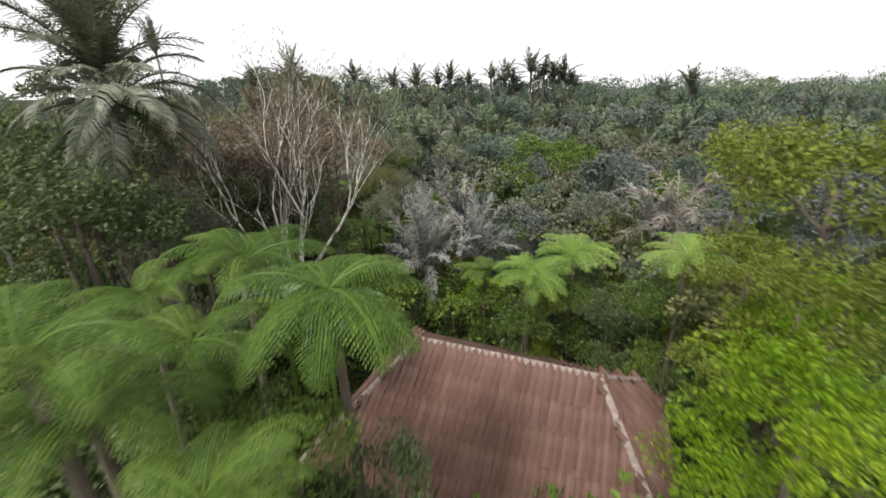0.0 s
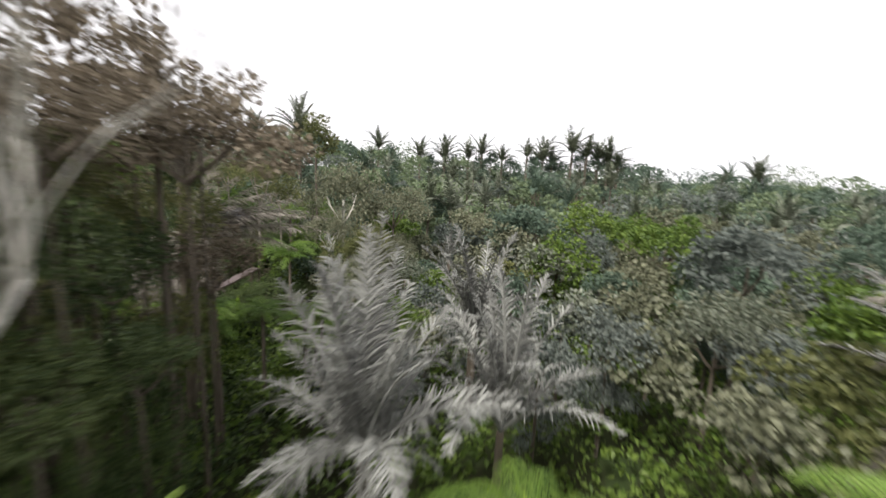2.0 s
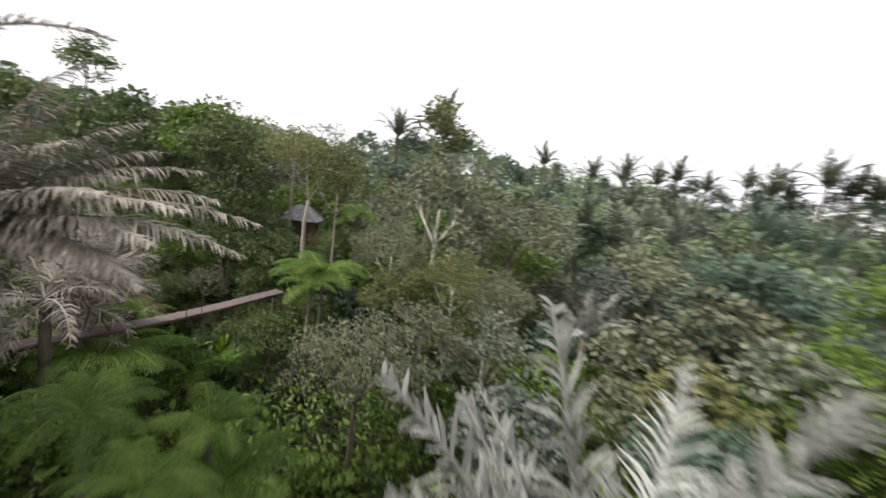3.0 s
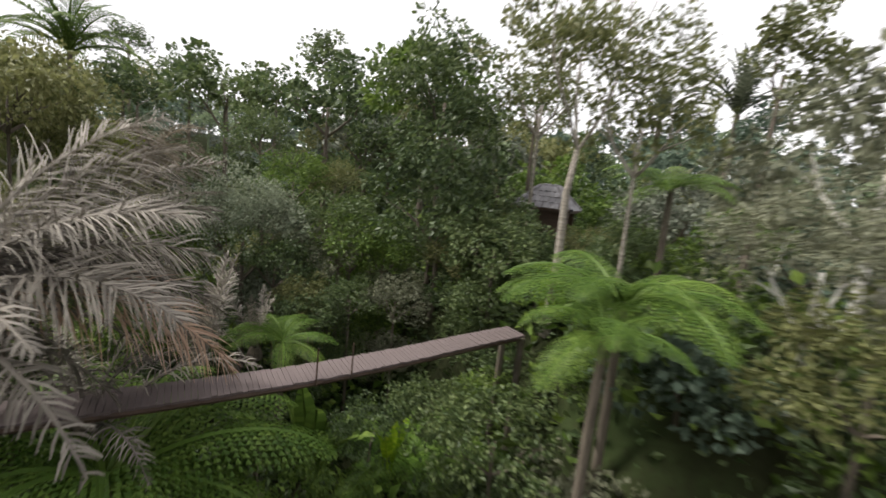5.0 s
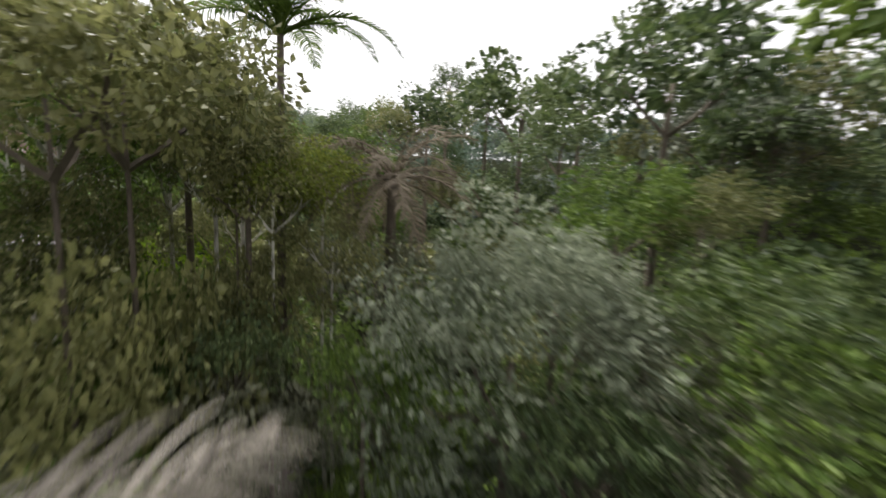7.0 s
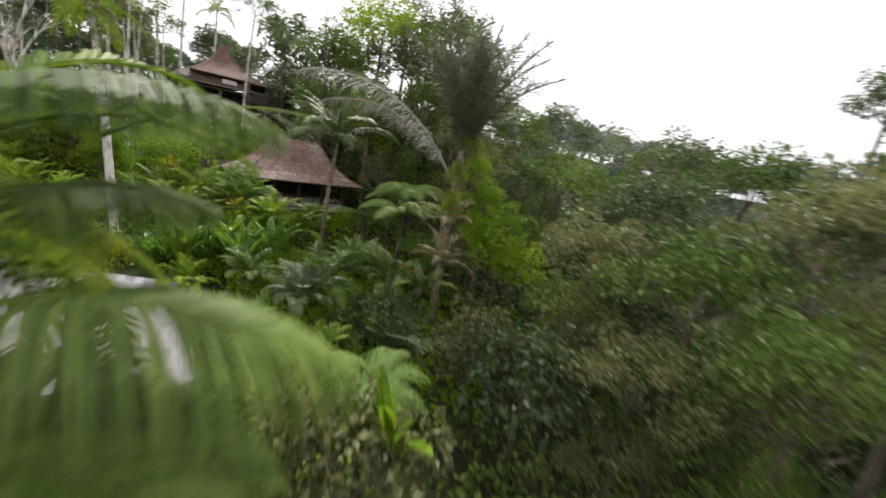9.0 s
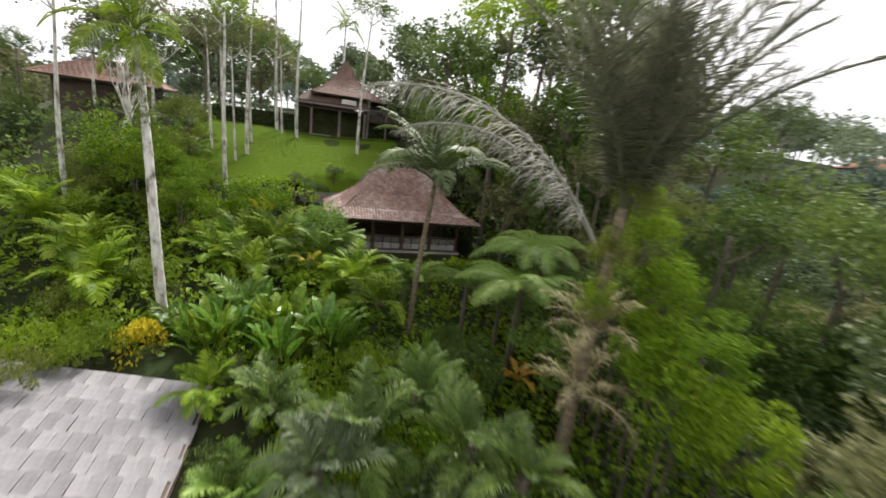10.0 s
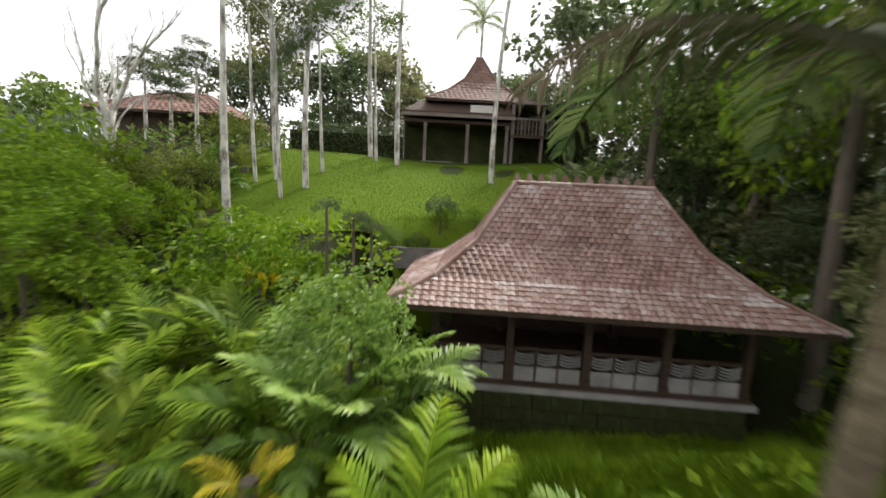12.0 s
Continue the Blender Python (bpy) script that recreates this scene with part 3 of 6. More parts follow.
TREE_WORDS = {
    "leaf_dark": "jungle tree with dense dark green leaves",
    "leaf_olive": "jungle tree with dull olive-green foliage",
    "leaf_hoary": "jungle tree with greyish olive foliage",
    "leaf_grey_green": "bushy tree with grey-green leaves",
    "leaf_bright": "leafy tree with fresh yellow-green foliage",
    "leaf_yellowish": "leafy tree with yellowish olive foliage",
    "leaf_haze_grey": "tree with greyish blue-green foliage, haze put into its colour",
    "leaf_haze": "distant tree with bluish green crown, haze put into its colour",
}
SHRUB_WORDS = {
    "leaf_dark": "dense dark green shrub in the undergrowth",
    "leaf_olive": "dull olive-green shrub in the undergrowth",
    "leaf_hoary": "greyish olive shrub in the undergrowth",
    "leaf_bright": "fresh bright green shrub on the bank",
    "leaf_yellowish": "yellowish green shrub in the undergrowth",
    "fern_lime": "lime-green leafy shrub on the bank",
    "palm_green": "lush green shrub on the garden bank",
}


def tree(x, y, z, rad, mat=LEAF_MID, seed=1, crowns=CROWN_L, bark=BARK, squash=1.0, trunk=None, name="tree", lean=(0, 0), base=None, skirt=False, label="", group="jungle trees"):
    """A tree whose crown has its middle at x, y, z."""
    if label == "":
        label = TREE_WORDS.get(mat.name, "leafy green jungle tree with a dense rounded crown")
    r = random.Random(seed)
    gz = ground_z(x - lean[0], y - lean[1]) if base is None else base
    h = max(0.4, z - gz)
    t = thing(name, pose(x - lean[0], y - lean[1], gz), label, "tree", group)
    q = trunk or max(0.045, 0.032 * rad + 0.006 * h)
    pts = trunk_points(h, lean, r, 7, 0.02)
    hang("trunk", Shape().tube(pts, [q * (1.3 - 0.8 * i / 7) for i in range(8)], 7).mesh("trunk", bark, True), t)
    m = Matrix.Translation(pts[-1]) @ pose(0, 0, 0, 0, 0, r.uniform(0, 360)) @ Matrix.Diagonal((rad, rad, rad * squash, 1))
    for k in range(3 if skirt or crowns is not CROWN_L else 0):
        dressed("limb", LIMB_SETS[(seed + k) % 4], t, m @ pose(0, 0, 0, 0, 0, 120 * k), bark)
    dressed("crown", crowns[seed % len(crowns)], t, m, mat)
    if skirt and h > 1.6 * rad:
        low = pts[3] * 0.6 + pts[4] * 0.4
        w = rad * 0.8
        dressed("lower_crown", CROWN_HD[seed % 3], t, Matrix.Translation(low) @ pose(0, 0, 0, 0, 0, r.uniform(0, 360)) @ Matrix.Diagonal((w, w, max(w, h * 0.33), 1)), mat)
    return t


SHRUB_STEM = Shape().tube([Vector((0, 0, -0.2)), Vector((0.03, 0, 0.3)), Vector((0.1, 0.04, 0.7))], [0.045, 0.035, 0.015], 5).mesh("stem", BARK)


def shrub(x, y, rad, mat=LEAF_MID, seed=1, z=None, squash=0.9, crowns=CROWN_S, label="", group="shrubs", name="shrub"):
    label = label or SHRUB_WORDS.get(mat.name, "dense leafy green shrub in the undergrowth")
    r = random.Random(seed)
    gz = ground_z(x, y) if z is None else z
    t = thing(name, pose(x, y, gz, 0, 0, r.uniform(0, 360)), label, "shrub", group)
    dressed("stem", SHRUB_STEM, t, Matrix.Scale(rad, 4), BARK)
    dressed("crown", crowns[seed % len(crowns)], t, pose(0, 0, rad * 0.62 * squash) @ Matrix.Diagonal((rad, rad, rad * squash, 1)), mat)
    return t


def bare_tree(x, y, z, h, seed=3, stems=5, bark=BARK_WHITE, spread=0.5, fan=0.55, twig_mat=None, label="leafless tree with pale forking stems and fine twigs", name="bare_tree", thick=0.11):
    r, ends = random.Random(seed), []
    t = thing(name, pose(x, y, z), label, "tree", "bare trees")
    for k in range(stems):
        a = k * 2 * math.pi / stems + r.uniform(-0.3, 0.3)
        f_ = fan * r.uniform(0.3, 1.25)
        d = Vector((math.cos(a) * f_, math.sin(a) * f_, 1.0)).normalized()
        sh = Shape()
        limb_shape(sh, Vector((math.cos(a) * 0.12, math.sin(a) * 0.12, -0.3)), d, h * r.uniform(0.36, 0.46), thick * r.uniform(0.75, 1.1), 4, r, spread, 3, 0.2, ends, 0.16, 0.64, 6)
        hang("stem", sh.mesh("stem", bark, True), t)
    if twig_mat:
        s2 = Shape()
        for p, d in ends:
            if r.random() < 0.85:
                for k in range(12):
                    e = rand_dir(r)
                    q = p + e * r.uniform(0.1, 0.95)
                    s2.leaf(q, (d + e + rand_dir(r) * 0.4).normalized(), e.cross(d).normalized() if abs(e.dot(d)) < 0.99 else Vector((1, 0, 0)), r.uniform(0.10, 0.30), 0.016)
        hang("foliage", s2.mesh("foliage", twig_mat), t, None, "few withered brown leaves")
    return t


# ---- the first slope: ferns, withered palms, the pale bare tree ----
tree_fern(-1.68, 5.75, -2.92, 2.0, 22, FERN, 1, spread=-20)
tree_fern(-4.69, 6.29, -4.18, 1.8, 12, FERN, 24, spread=-8)
tree_fern(-4.42, 3.96, -3.57, 1.6, 14, FERN, 25, spread=-8)
tree_fern(-2.63, 3.18, -3.95, 1.5, 14, FERN, 26, spread=-8)
for i, (px, py, pz, pr) in enumerate(((-2.45, 4.92, -5.28, 1.0), (-1.11, 5.09, -6.26, 1.0), (-4.36, 6.85, -5.80, 1.1), (5.01, 4.84, -4.23, 1.0), (6.83, 6.19, -3.52, 1.2), (4.58, 5.30, -5.82, 1.0), (4.65, 3.37, -4.15, 0.8), (8.45, 10.49, -4.61, 1.3))):
    shrub(px, py, pr, (LEAF_MID, LEAF_DARK, LEAF_MID, LEAF_BRIGHT, LEAF_YELLOWISH, LEAF_BRIGHT, LEAF_BRIGHT, LEAF_YELLOWISH)[i], 580 + i, max(ground_z(px, py), pz - pr * 0.7), 1.0, CROWN_HD)
tree_fern(-5.07, 8.91, -3.72, 2.0, 16, FERN, 2)
for i, (px, py, pz, pr) in enumerate(((7.45, 9.55, -7.42, 1.1), (9.44, 10.38, -6.59, 1.2), (10.59, 15.07, -9.98, 1.2), (8.14, 7.48, -5.78, 1.0), (7.02, 8.19, -6.74, 0.9))):
    shrub(px, py, pr, (LEAF_YELLOWISH, LEAF_BRIGHT)[i % 2], 740 + i, max(ground_z(px, py), pz - pr * 0.7), 1.0, CROWN_HD)
tree_fern(-4.23, 3.51, -2.50, 1.5, 13, FERN, 3)
tree_fern(-7.11, 8.27, -4.30, 1.7, 13, FERN, 23)
tree_fern(6.5, 19.2, -7.7, 2.2, 18, FERN_LIME, 4)
tree_fern(3.75, 16.8, -7.75, 2.0, 17, FERN_LIME, 5)
tree_fern(2.2, 21.6, -9.75, 2.0, 14, FERN, 6)
tree_fern(9.0, 14.2, -5.8, 1.9, 16, FERN_LIME, 7)
grey_palm = palm(-1.25, 24.3, -10.7, 5.0, 30, UPRIGHT_FRONDS, DEAD_GREY, 1, 0.14, BARK, "withered_palm", label="withered palm with upright silvery grey fronds", group="withered palms", vary=0.5)
for i, (bx, by, bz) in enumerate(((-1.25, 25.7, -4.9), (-0.9, 26.1, -5.8), (-2.5, 25.4, -6.1), (-1.8, 26.4, -5.5), (-0.5, 25.6, -6.6), (-2.3, 24.6, -5.4), (-1.5, 25.2, -5.2))):
    aimed_frond(grey_palm, (-1.25, 24.3, -10.5), (bx, by, bz), DEAD_GREY, 24, 0.8, 0.02, 58, 0.3, 0.0, 0.28, 140 + i, scatter=0.6)
palm(1.4, 34.2, -11.0, 4.6, 32, UPRIGHT_FRONDS, DEAD_GREY, 2, 0.14, BARK, "withered_palm", label="withered palm with upright silvery grey fronds", group="withered palms", vary=0.5)
palm(14.6, 24.9, -7.9, 4.4, 24, DEAD_FRONDS, DEAD, 3, 0.14, BARK, "withered_palm", first=0, label="withered palm with drooping grey-brown fronds", group="withered palms")
dead_palm = palm(-11.20, 32.50, -7.44, 2.2, 12, DEAD_FRONDS, DEAD, 4, 0.2, BARK, "withered_palm", first=2, label="withered palm with long pale drooping fronds", group="withered palms")
for i, (bx, by, bz) in enumerate(((-8.66, 34.59, -4.51), (-7.31, 35.04, -5.33), (-6.05, 35.43, -6.21), (-6.10, 35.16, -6.84), (-10.66, 34.28, -3.41), (-6.91, 34.44, -6.09), (-7.06, 33.85, -7.55), (-8.43, 33.21, -5.08), (-7.61, 35.07, -6.81), (-6.84, 33.90, -6.70), (-7.55, 33.37, -5.89), (-8.28, 34.15, -5.63), (-8.43, 34.88, -5.05), (-7.15, 35.28, -5.89), (-7.76, 33.71, -7.25), (-9.74, 33.72, -4.36))):
    aimed_frond(dead_palm, (-11.24, 32.51, -7.24), (bx, by, bz), DEAD, 42, 0.78, 0.019, 84, 0.3, -0.3, 0.25, 60 + i, scatter=0.45)
palm(-1.2, 24.35, -10.3, 3.4, 12, DEAD_FRONDS, DEAD_GREY, 31, 0.12, BARK, "withered_palm", first=2, label="withered palm with hanging grey fronds", group="withered palms", vary=0.5)
palm(1.25, 34.25, -10.9, 3.8, 14, DEAD_FRONDS, DEAD_GREY, 32, 0.12, BARK, "withered_palm", first=2, label="withered palm with hanging grey fronds", group="withered palms", vary=0.5)
tree(-11.83, 23.57, -3.04, 2.6, DEAD_BROWN, 406, CROWN_HD, BARK, 0.8, 0.06, label="half-withered tree with thin brownish foliage", group="thin trees")
bare_tree(-7.9, 19.7, -9.4, 11.5, 5, 7, BARK_WHITE, 0.62, 0.62, DEAD_BROWN, thick=0.1)
palm(2.2, 26.9, -11.2, 4.6, 26, UPRIGHT_FRONDS, DEAD_GREY, 41, 0.14, BARK, "withered_palm", label="withered palm with upright silvery grey fronds", group="withered palms", vary=0.5)
palm(13.7, 25.4, -9.5, 4.8, 26, UPRIGHT_FRONDS, DEAD_GREY, 42, 0.14, BARK, "withered_palm", label="withered palm with upright silvery grey fronds", group="withered palms", vary=0.5)
tree(-9.19, 25.43, -2.52, 3.4, DEAD_BROWN, 1, CROWN_THIN, BARK, 1.0, 0.07, label="half-withered tree with thin brownish foliage", group="thin trees")
tree(-6.90, 26.75, -3.18, 2.7, DEAD_BROWN, 2, CROWN_HD, BARK, 0.9, 0.07, label="half-withered tree with thin brownish foliage", group="thin trees")
tree(-17.89, 24.15, -2.83, 3.2, LEAF_DARK, 4, CROWN_HD, skirt=True)
for i, (px, py, pz, pr) in enumerate(((-8.55, 23.80, -6.10, 1.7), (-9.39, 26.62, -7.16, 1.9), (-10.89, 26.94, -4.64, 1.8), (-10.06, 29.81, -6.01, 1.9), (-7.30, 22.46, -8.57, 1.4), (-6.82, 24.47, -8.90, 1.4), (-8.92, 30.61, -7.78, 1.8), (-9.17, 24.06, -4.30, 1.5))):
    tree(px, py, pz, pr, (LEAF_DARK, LEAF_DARK, DEAD_BROWN, LEAF_OLIVE)[i % 4], 700 + i, CROWN_HD, skirt=i % 4 != 2, label=("dark jungle tree choked with dry creepers", "half-withered tree with brownish foliage")[i % 4 == 2])
tree(-15.60, 28.24, -7.03, 3.4, LEAF_DARK, 402, skirt=True)
for i, (px, py, pz, pr) in enumerate(((-10.6, 21.6, -3.0, 2.3), (-7.2, 23.2, -3.3, 2.0), (-13.2, 22.2, -2.4, 2.6), (-9.2, 27.6, -2.6, 2.4), (-8.2, 29.2, -3.4, 2.0), (-11.6, 18.6, -2.8, 2.0), (-12.2, 20.6, -3.2, 2.2), (-14.6, 20.4, -2.9, 2.5), (-9.0, 21.0, -3.5, 1.7))):
    tree(px, py, pz, pr, DEAD_BROWN, 820 + i, CROWN_THIN if i % 2 else CROWN_HD, BARK, 0.7, 0.06, label="half-withered tree with thin brownish foliage", group="thin trees")
# Dark-leaved trees added to fill the shaded hollow behind the bare tree with darkness.
for i, (px, py, pz, pr) in enumerate(((-11.4, 19.4, -6.8, 2.0), (-13.4, 19.0, -6.0, 2.2), (-9.6, 21.8, -7.6, 1.8), (-11.2, 22.6, -6.4, 2.0), (-9.8, 17.6, -8.2, 1.5))):
    tree(px, py, pz, pr, LEAF_DARK, 830 + i, CROWN_HD, skirt=True, label="dark jungle tree choked with dry creepers")
for i, (px, py, pz) in enumerate(((-9.7, 26.2, -1.2), (-8.6, 27.6, -2.0), (-10.8, 24.6, -1.0))):
    palm(px, py, pz, 1.9, 16, UPRIGHT_FRONDS, DEAD_BROWN, 46 + i, 0.1, BARK, "withered_palm", last=3, label="tall withered palm with a brown upright tuft", group="withered palms", vary=0.6)
palm(-10.8, 31.5, -4.6, 3.4, 22, UPRIGHT_FRONDS, DEAD, 44, 0.18, BARK, "withered_palm", label="tall withered palm with dark upright fronds", group="withered palms", vary=0.6)
tree(-14.55, 16.65, -4.12, 2.6, LEAF_DARK, 5, CROWN_HD, skirt=True)
tree(-12.51, 16.02, 0.29, 1.5, LEAF_GREY, 401, CROWN_HD_TALL, squash=1.3, skirt=True)
tree(-14.01, 15.81, -3.21, 2.4, LEAF_DARK, 405, CROWN_HD, skirt=True)
palm(-10.69, 14.01, 0.6, 3.6, 46, SUGAR_FRONDS, LEAF_HOARY, 9, 0.16, BARK, label="dark palm with stiff upright fronds")
palm(-12.28, 19.48, 1.52, 1.7, 12, UPRIGHT_FRONDS, PALM_DARK, 19, 0.05, BARK, last=2, label="small slim palm with stiff upright fronds")
for i, (px, py, pz, pr) in enumerate(((-9.25, 11.28, -3.60, 1.8), (-9.64, 10.47, -2.88, 1.7), (-9.85, 13.83, -3.88, 1.6), (-11.50, 11.78, -2.15, 1.6), (-11.54, 16.03, -2.15, 1.5), (-9.51, 15.13, -4.70, 1.4))):
    tree(px, py, pz, pr, (LEAF_DARK, LEAF_DARK, LEAF_HOARY)[i % 3], 610 + i, CROWN_HD, skirt=True, label="dense dark jungle tree hung with creepers")
palm(-9.70, 12.93, -0.18, 3.0, 36, COCO_FRONDS, PALM_DARK, 10, 0.1, BARK, first=1, label="dull grey-green palm with hanging feathery fronds")
banana_plant(-4.3, 12.7, -7.3, 2.3, 9, LEAF_BLUISH, 1)
banana_plant(-6.6, 14.6, -8.0, 2.4, 8, LEAF_BLUISH, 2)
tree(9.53, 9.88, -2.33, 2.0, LEAF_YELLOWISH, 6, CROWN_HD, skirt=True, label="tree with yellowish olive leaves")
tree(14.21, 19.15, -3.37, 2.4, LEAF_YELLOWISH, 404, CROWN_HD, skirt=True, label="tree with yellowish olive leaves")
tree(7.80, 7.00, -4.23, 1.2, LEAF_BRIGHT, 7, CROWN_THIN, label="shrubby tree with yellow-green leaves")
tree(14.16, 35.77, -10.83, 3.0, LEAF_HOARY, 8, CROWN_HD)
tree(11.99, 33.69, -10.16, 2.6, LEAF_GREY, 9, CROWN_HD)
tree(-10.52, 51.38, -6.23, 3.2, LEAF_HOARY, 11, CROWN_HD, BARK_WHITE, 1.2, skirt=True, label="tree with thin greyish olive foliage", group="thin trees")
tree(-6.33, 53.24, -7.05, 3.0, LEAF_HOARY, 12, CROWN_HD, skirt=True, label="tree with thin greyish olive foliage", group="thin trees")
for i, (px, py, pz, pr) in enumerate(((-9.96, 46.17, -8.55, 1.9), (-6.85, 47.15, -9.53, 1.9), (-4.89, 47.29, -10.12, 1.7))):
    tree(px, py, pz, pr, (LEAF_HOARY, LEAF_OLIVE)[i % 2], 620 + i, CROWN_FINE, BARK_WHITE, 1.1, skirt=True, label="tree with thin greyish olive foliage", group="thin trees")
palm(-0.65, 46.40, -9.94, 2.4, 18, UPRIGHT_FRONDS, DEAD_GREY, 43, 0.12, BARK, "withered_palm", label="withered palm with upright silvery grey fronds", group="withered palms", vary=0.5)
tree(-24.20, 46.13, -4.01, 2.8, LEAF_MID, 13)
tree(-31.74, 43.98, -4.19, 3.2, LEAF_DARK, 14, skirt=True)
tree(-13.81, 46.23, -5.96, 1.9, LEAF_OLIVE, 625, CROWN_THIN, BARK_RING, 1.1, 0.06, label="airy tree with a slim trunk and thin olive foliage", group="thin trees")
tree(-18.79, 47.71, -4.67, 1.7, LEAF_OLIVE, 626, CROWN_THIN, BARK_RING, 1.2, 0.08, label="airy tree with a grey trunk and thin olive foliage", group="thin trees")
tree(-42.10, 39.73, -3.74, 4.0, LEAF_DARK, 15, skirt=True)
tree(-16.56, 60.57, -1.06, 2.2, LEAF_OLIVE, 16, CROWN_TALL)
tree(-6.47, 40.01, -11.12, 2.1, LEAF_HOARY, 17, CROWN_FINE, label="bushy tree with grey-green leaves")
tree(-3.59, 44.23, -11.15, 2.0, LEAF_GREY, 18, CROWN_THIN, label="bushy tree with grey-green leaves")
tree(-2.17, 31.49, -10.19, 1.7, LEAF_MID, 19, CROWN_FINE, label="bushy tree with fresh green leaves")
tree_fern(-11.29, 42.40, -9.82, 1.6, 9, FERN, 8)
tree_fern(-13.86, 36.12, -12.16, 2.9, 15, FERN, 9)
tree_fern(-15.60, 41.72, -14.74, 2.8, 13, FERN, 10)
tree_fern(-6.88, 35.80, -12.66, 2.4, 12, FERN, 11)

for i, (px, py, pz, pr) in enumerate(((6.3, 18.6, -9.7, 1.2), (7.4, 19.6, -9.6, 1.1), (3.5, 16.3, -10.0, 1.1), (4.6, 17.4, -9.8, 1.1), (2.2, 21.0, -11.2, 1.1), (9.2, 14.0, -7.9, 1.1), (8.4, 14.9, -8.0, 1.2), (9.9, 15.2, -7.6, 1.1), (5.4, 20.4, -10.0, 1.3), (7.4, 16.4, -9.3, 1.2))):
    tree(px, py, pz, pr, (LEAF_MID, LEAF_DARK, LEAF_MID, LEAF_YELLOWISH)[i % 4], 840 + i, CROWN_HD, skirt=True, trunk=0.04, name="understorey_tree", group="understorey trees")
for i, (px, py, pz, pr) in enumerate(((-7.4, 35.6, -11.3, 1.7), (-8.6, 33.6, -10.6, 1.7), (-5.6, 33.2, -10.6, 1.5))):
    tree_fern(px, py, pz, pr, 13, FERN, 33 + i)
# shrubs round the first roof and ferns
for i, (px, py, pz, pr) in enumerate((
        (12.91, 18.88, -11.30, 1.6), (12.58, 14.55, -8.44, 1.7), (8.69, 9.64, -7.20, 1.3), (7.20, 9.39, -7.89, 1.2), (-3.73, 19.98, -10.45, 1.6),
        (-3.85, 20.16, -10.82, 1.3), (-4.42, 16.23, -9.99, 1.1), (0.43, 21.87, -12.44, 1.5), (-3.67, 18.14, -10.16, 1.1), (-3.17, 21.98, -11.39, 1.3), (2.12, 23.88, -12.56, 1.5), (11.78, 21.45, -10.92, 1.8), (10.60, 16.58, -9.67, 1.5),
        (11.99, 24.58, -10.31, 1.9), (11.10, 20.67, -9.37, 1.7), (8.65, 32.32, -10.90, 1.9), (9.08, 26.39, -10.08, 1.7), (11.87, 27.72, -9.37, 1.8), (6.67, 34.13, -9.78, 1.6), (8.90, 34.71, -9.37, 1.7), (12.29, 42.74, -9.57, 2.0),
        (3.55, 44.86, -10.82, 1.9), (6.94, 47.87, -9.95, 2.2), (1.89, 50.73, -11.38, 2.2), (-1.37, 57.63, -11.16, 2.4), (9.11, 11.37, -6.80, 1.4))):
    shrub(px, py, pr, (LEAF_MID, LEAF_YELLOWISH, LEAF_BRIGHT, LEAF_MID)[i % 4] if i < 13 else (LEAF_HOARY, LEAF_OLIVE, LEAF_GREY, LEAF_HOARY)[i % 4], 500 + i, max(ground_z(px, py), pz - pr * 0.7), 1.0)

# ---- round the footbridge ----
for i, (px, py, pz, pr) in enumerate((
        (-21.17, 39.48, -10.97, 1.3), (-21.35, 42.04, -10.44, 1.5), (-18.76, 42.62, -11.58, 1.1), (-17.39, 44.95, -11.12, 1.1), (-18.69, 44.81, -10.23, 1.2), (-19.11, 40.09, -12.07, 1.0), (-24.10, 37.68, -10.62, 1.5),
        (-21.63, 35.26, -11.47, 1.2), (-19.23, 34.46, -11.47, 1.0), (-16.26, 48.56, -9.55, 1.2), (-15.16, 48.76, -9.16, 1.2), (-20.6, 47.2, -10.6, 1.1), (-20.94, 41.20, -10.71, 1.1), (-20.87, 43.07, -10.55, 1.2), (-19.82, 40.05, -11.61, 0.9),
        (-19.25, 41.33, -11.60, 0.9), (-21.32, 32.94, -10.78, 1.1), (-19.15, 33.86, -11.32, 0.9), (-22.59, 32.38, -10.25, 1.0), (-23.40, 34.49, -9.90, 1.1), (-21.79, 34.64, -10.47, 0.9), (-21.51, 36.68, -10.45, 0.9), (-22.52, 40.61, -10.17, 1.0), (-23.87, 42.87, -9.72, 1.2),
        (-26.14, 42.85, -8.42, 1.4), (-31.32, 40.49, -6.41, 1.8), (-25.43, 40.90, -8.34, 1.5), (-24.40, 36.00, -9.79, 1.3), (-17.79, 35.72, -11.88, 0.9), (-8.89, 45.45, -9.93, 1.6), (-12.76, 41.87, -12.36, 1.3), (-14.07, 38.09, -13.08, 1.2), (-5.80, 42.64, -10.35, 1.4))):
    tree(px, py, pz, pr, (LEAF_DARK, LEAF_MID, LEAF_HOARY, LEAF_MID, LEAF_OLIVE)[i % 5], 540 + i, CROWN_HD, skirt=True, trunk=0.05, name="understorey_tree", group="understorey trees")
dead_palm = palm(-13.7, 34.7, -9.7, 2.4, 14, DEAD_FRONDS, DEAD, 5, 0.17, BARK, "withered_palm", first=2, label="withered palm with long pale drooping fronds", group="withered palms")
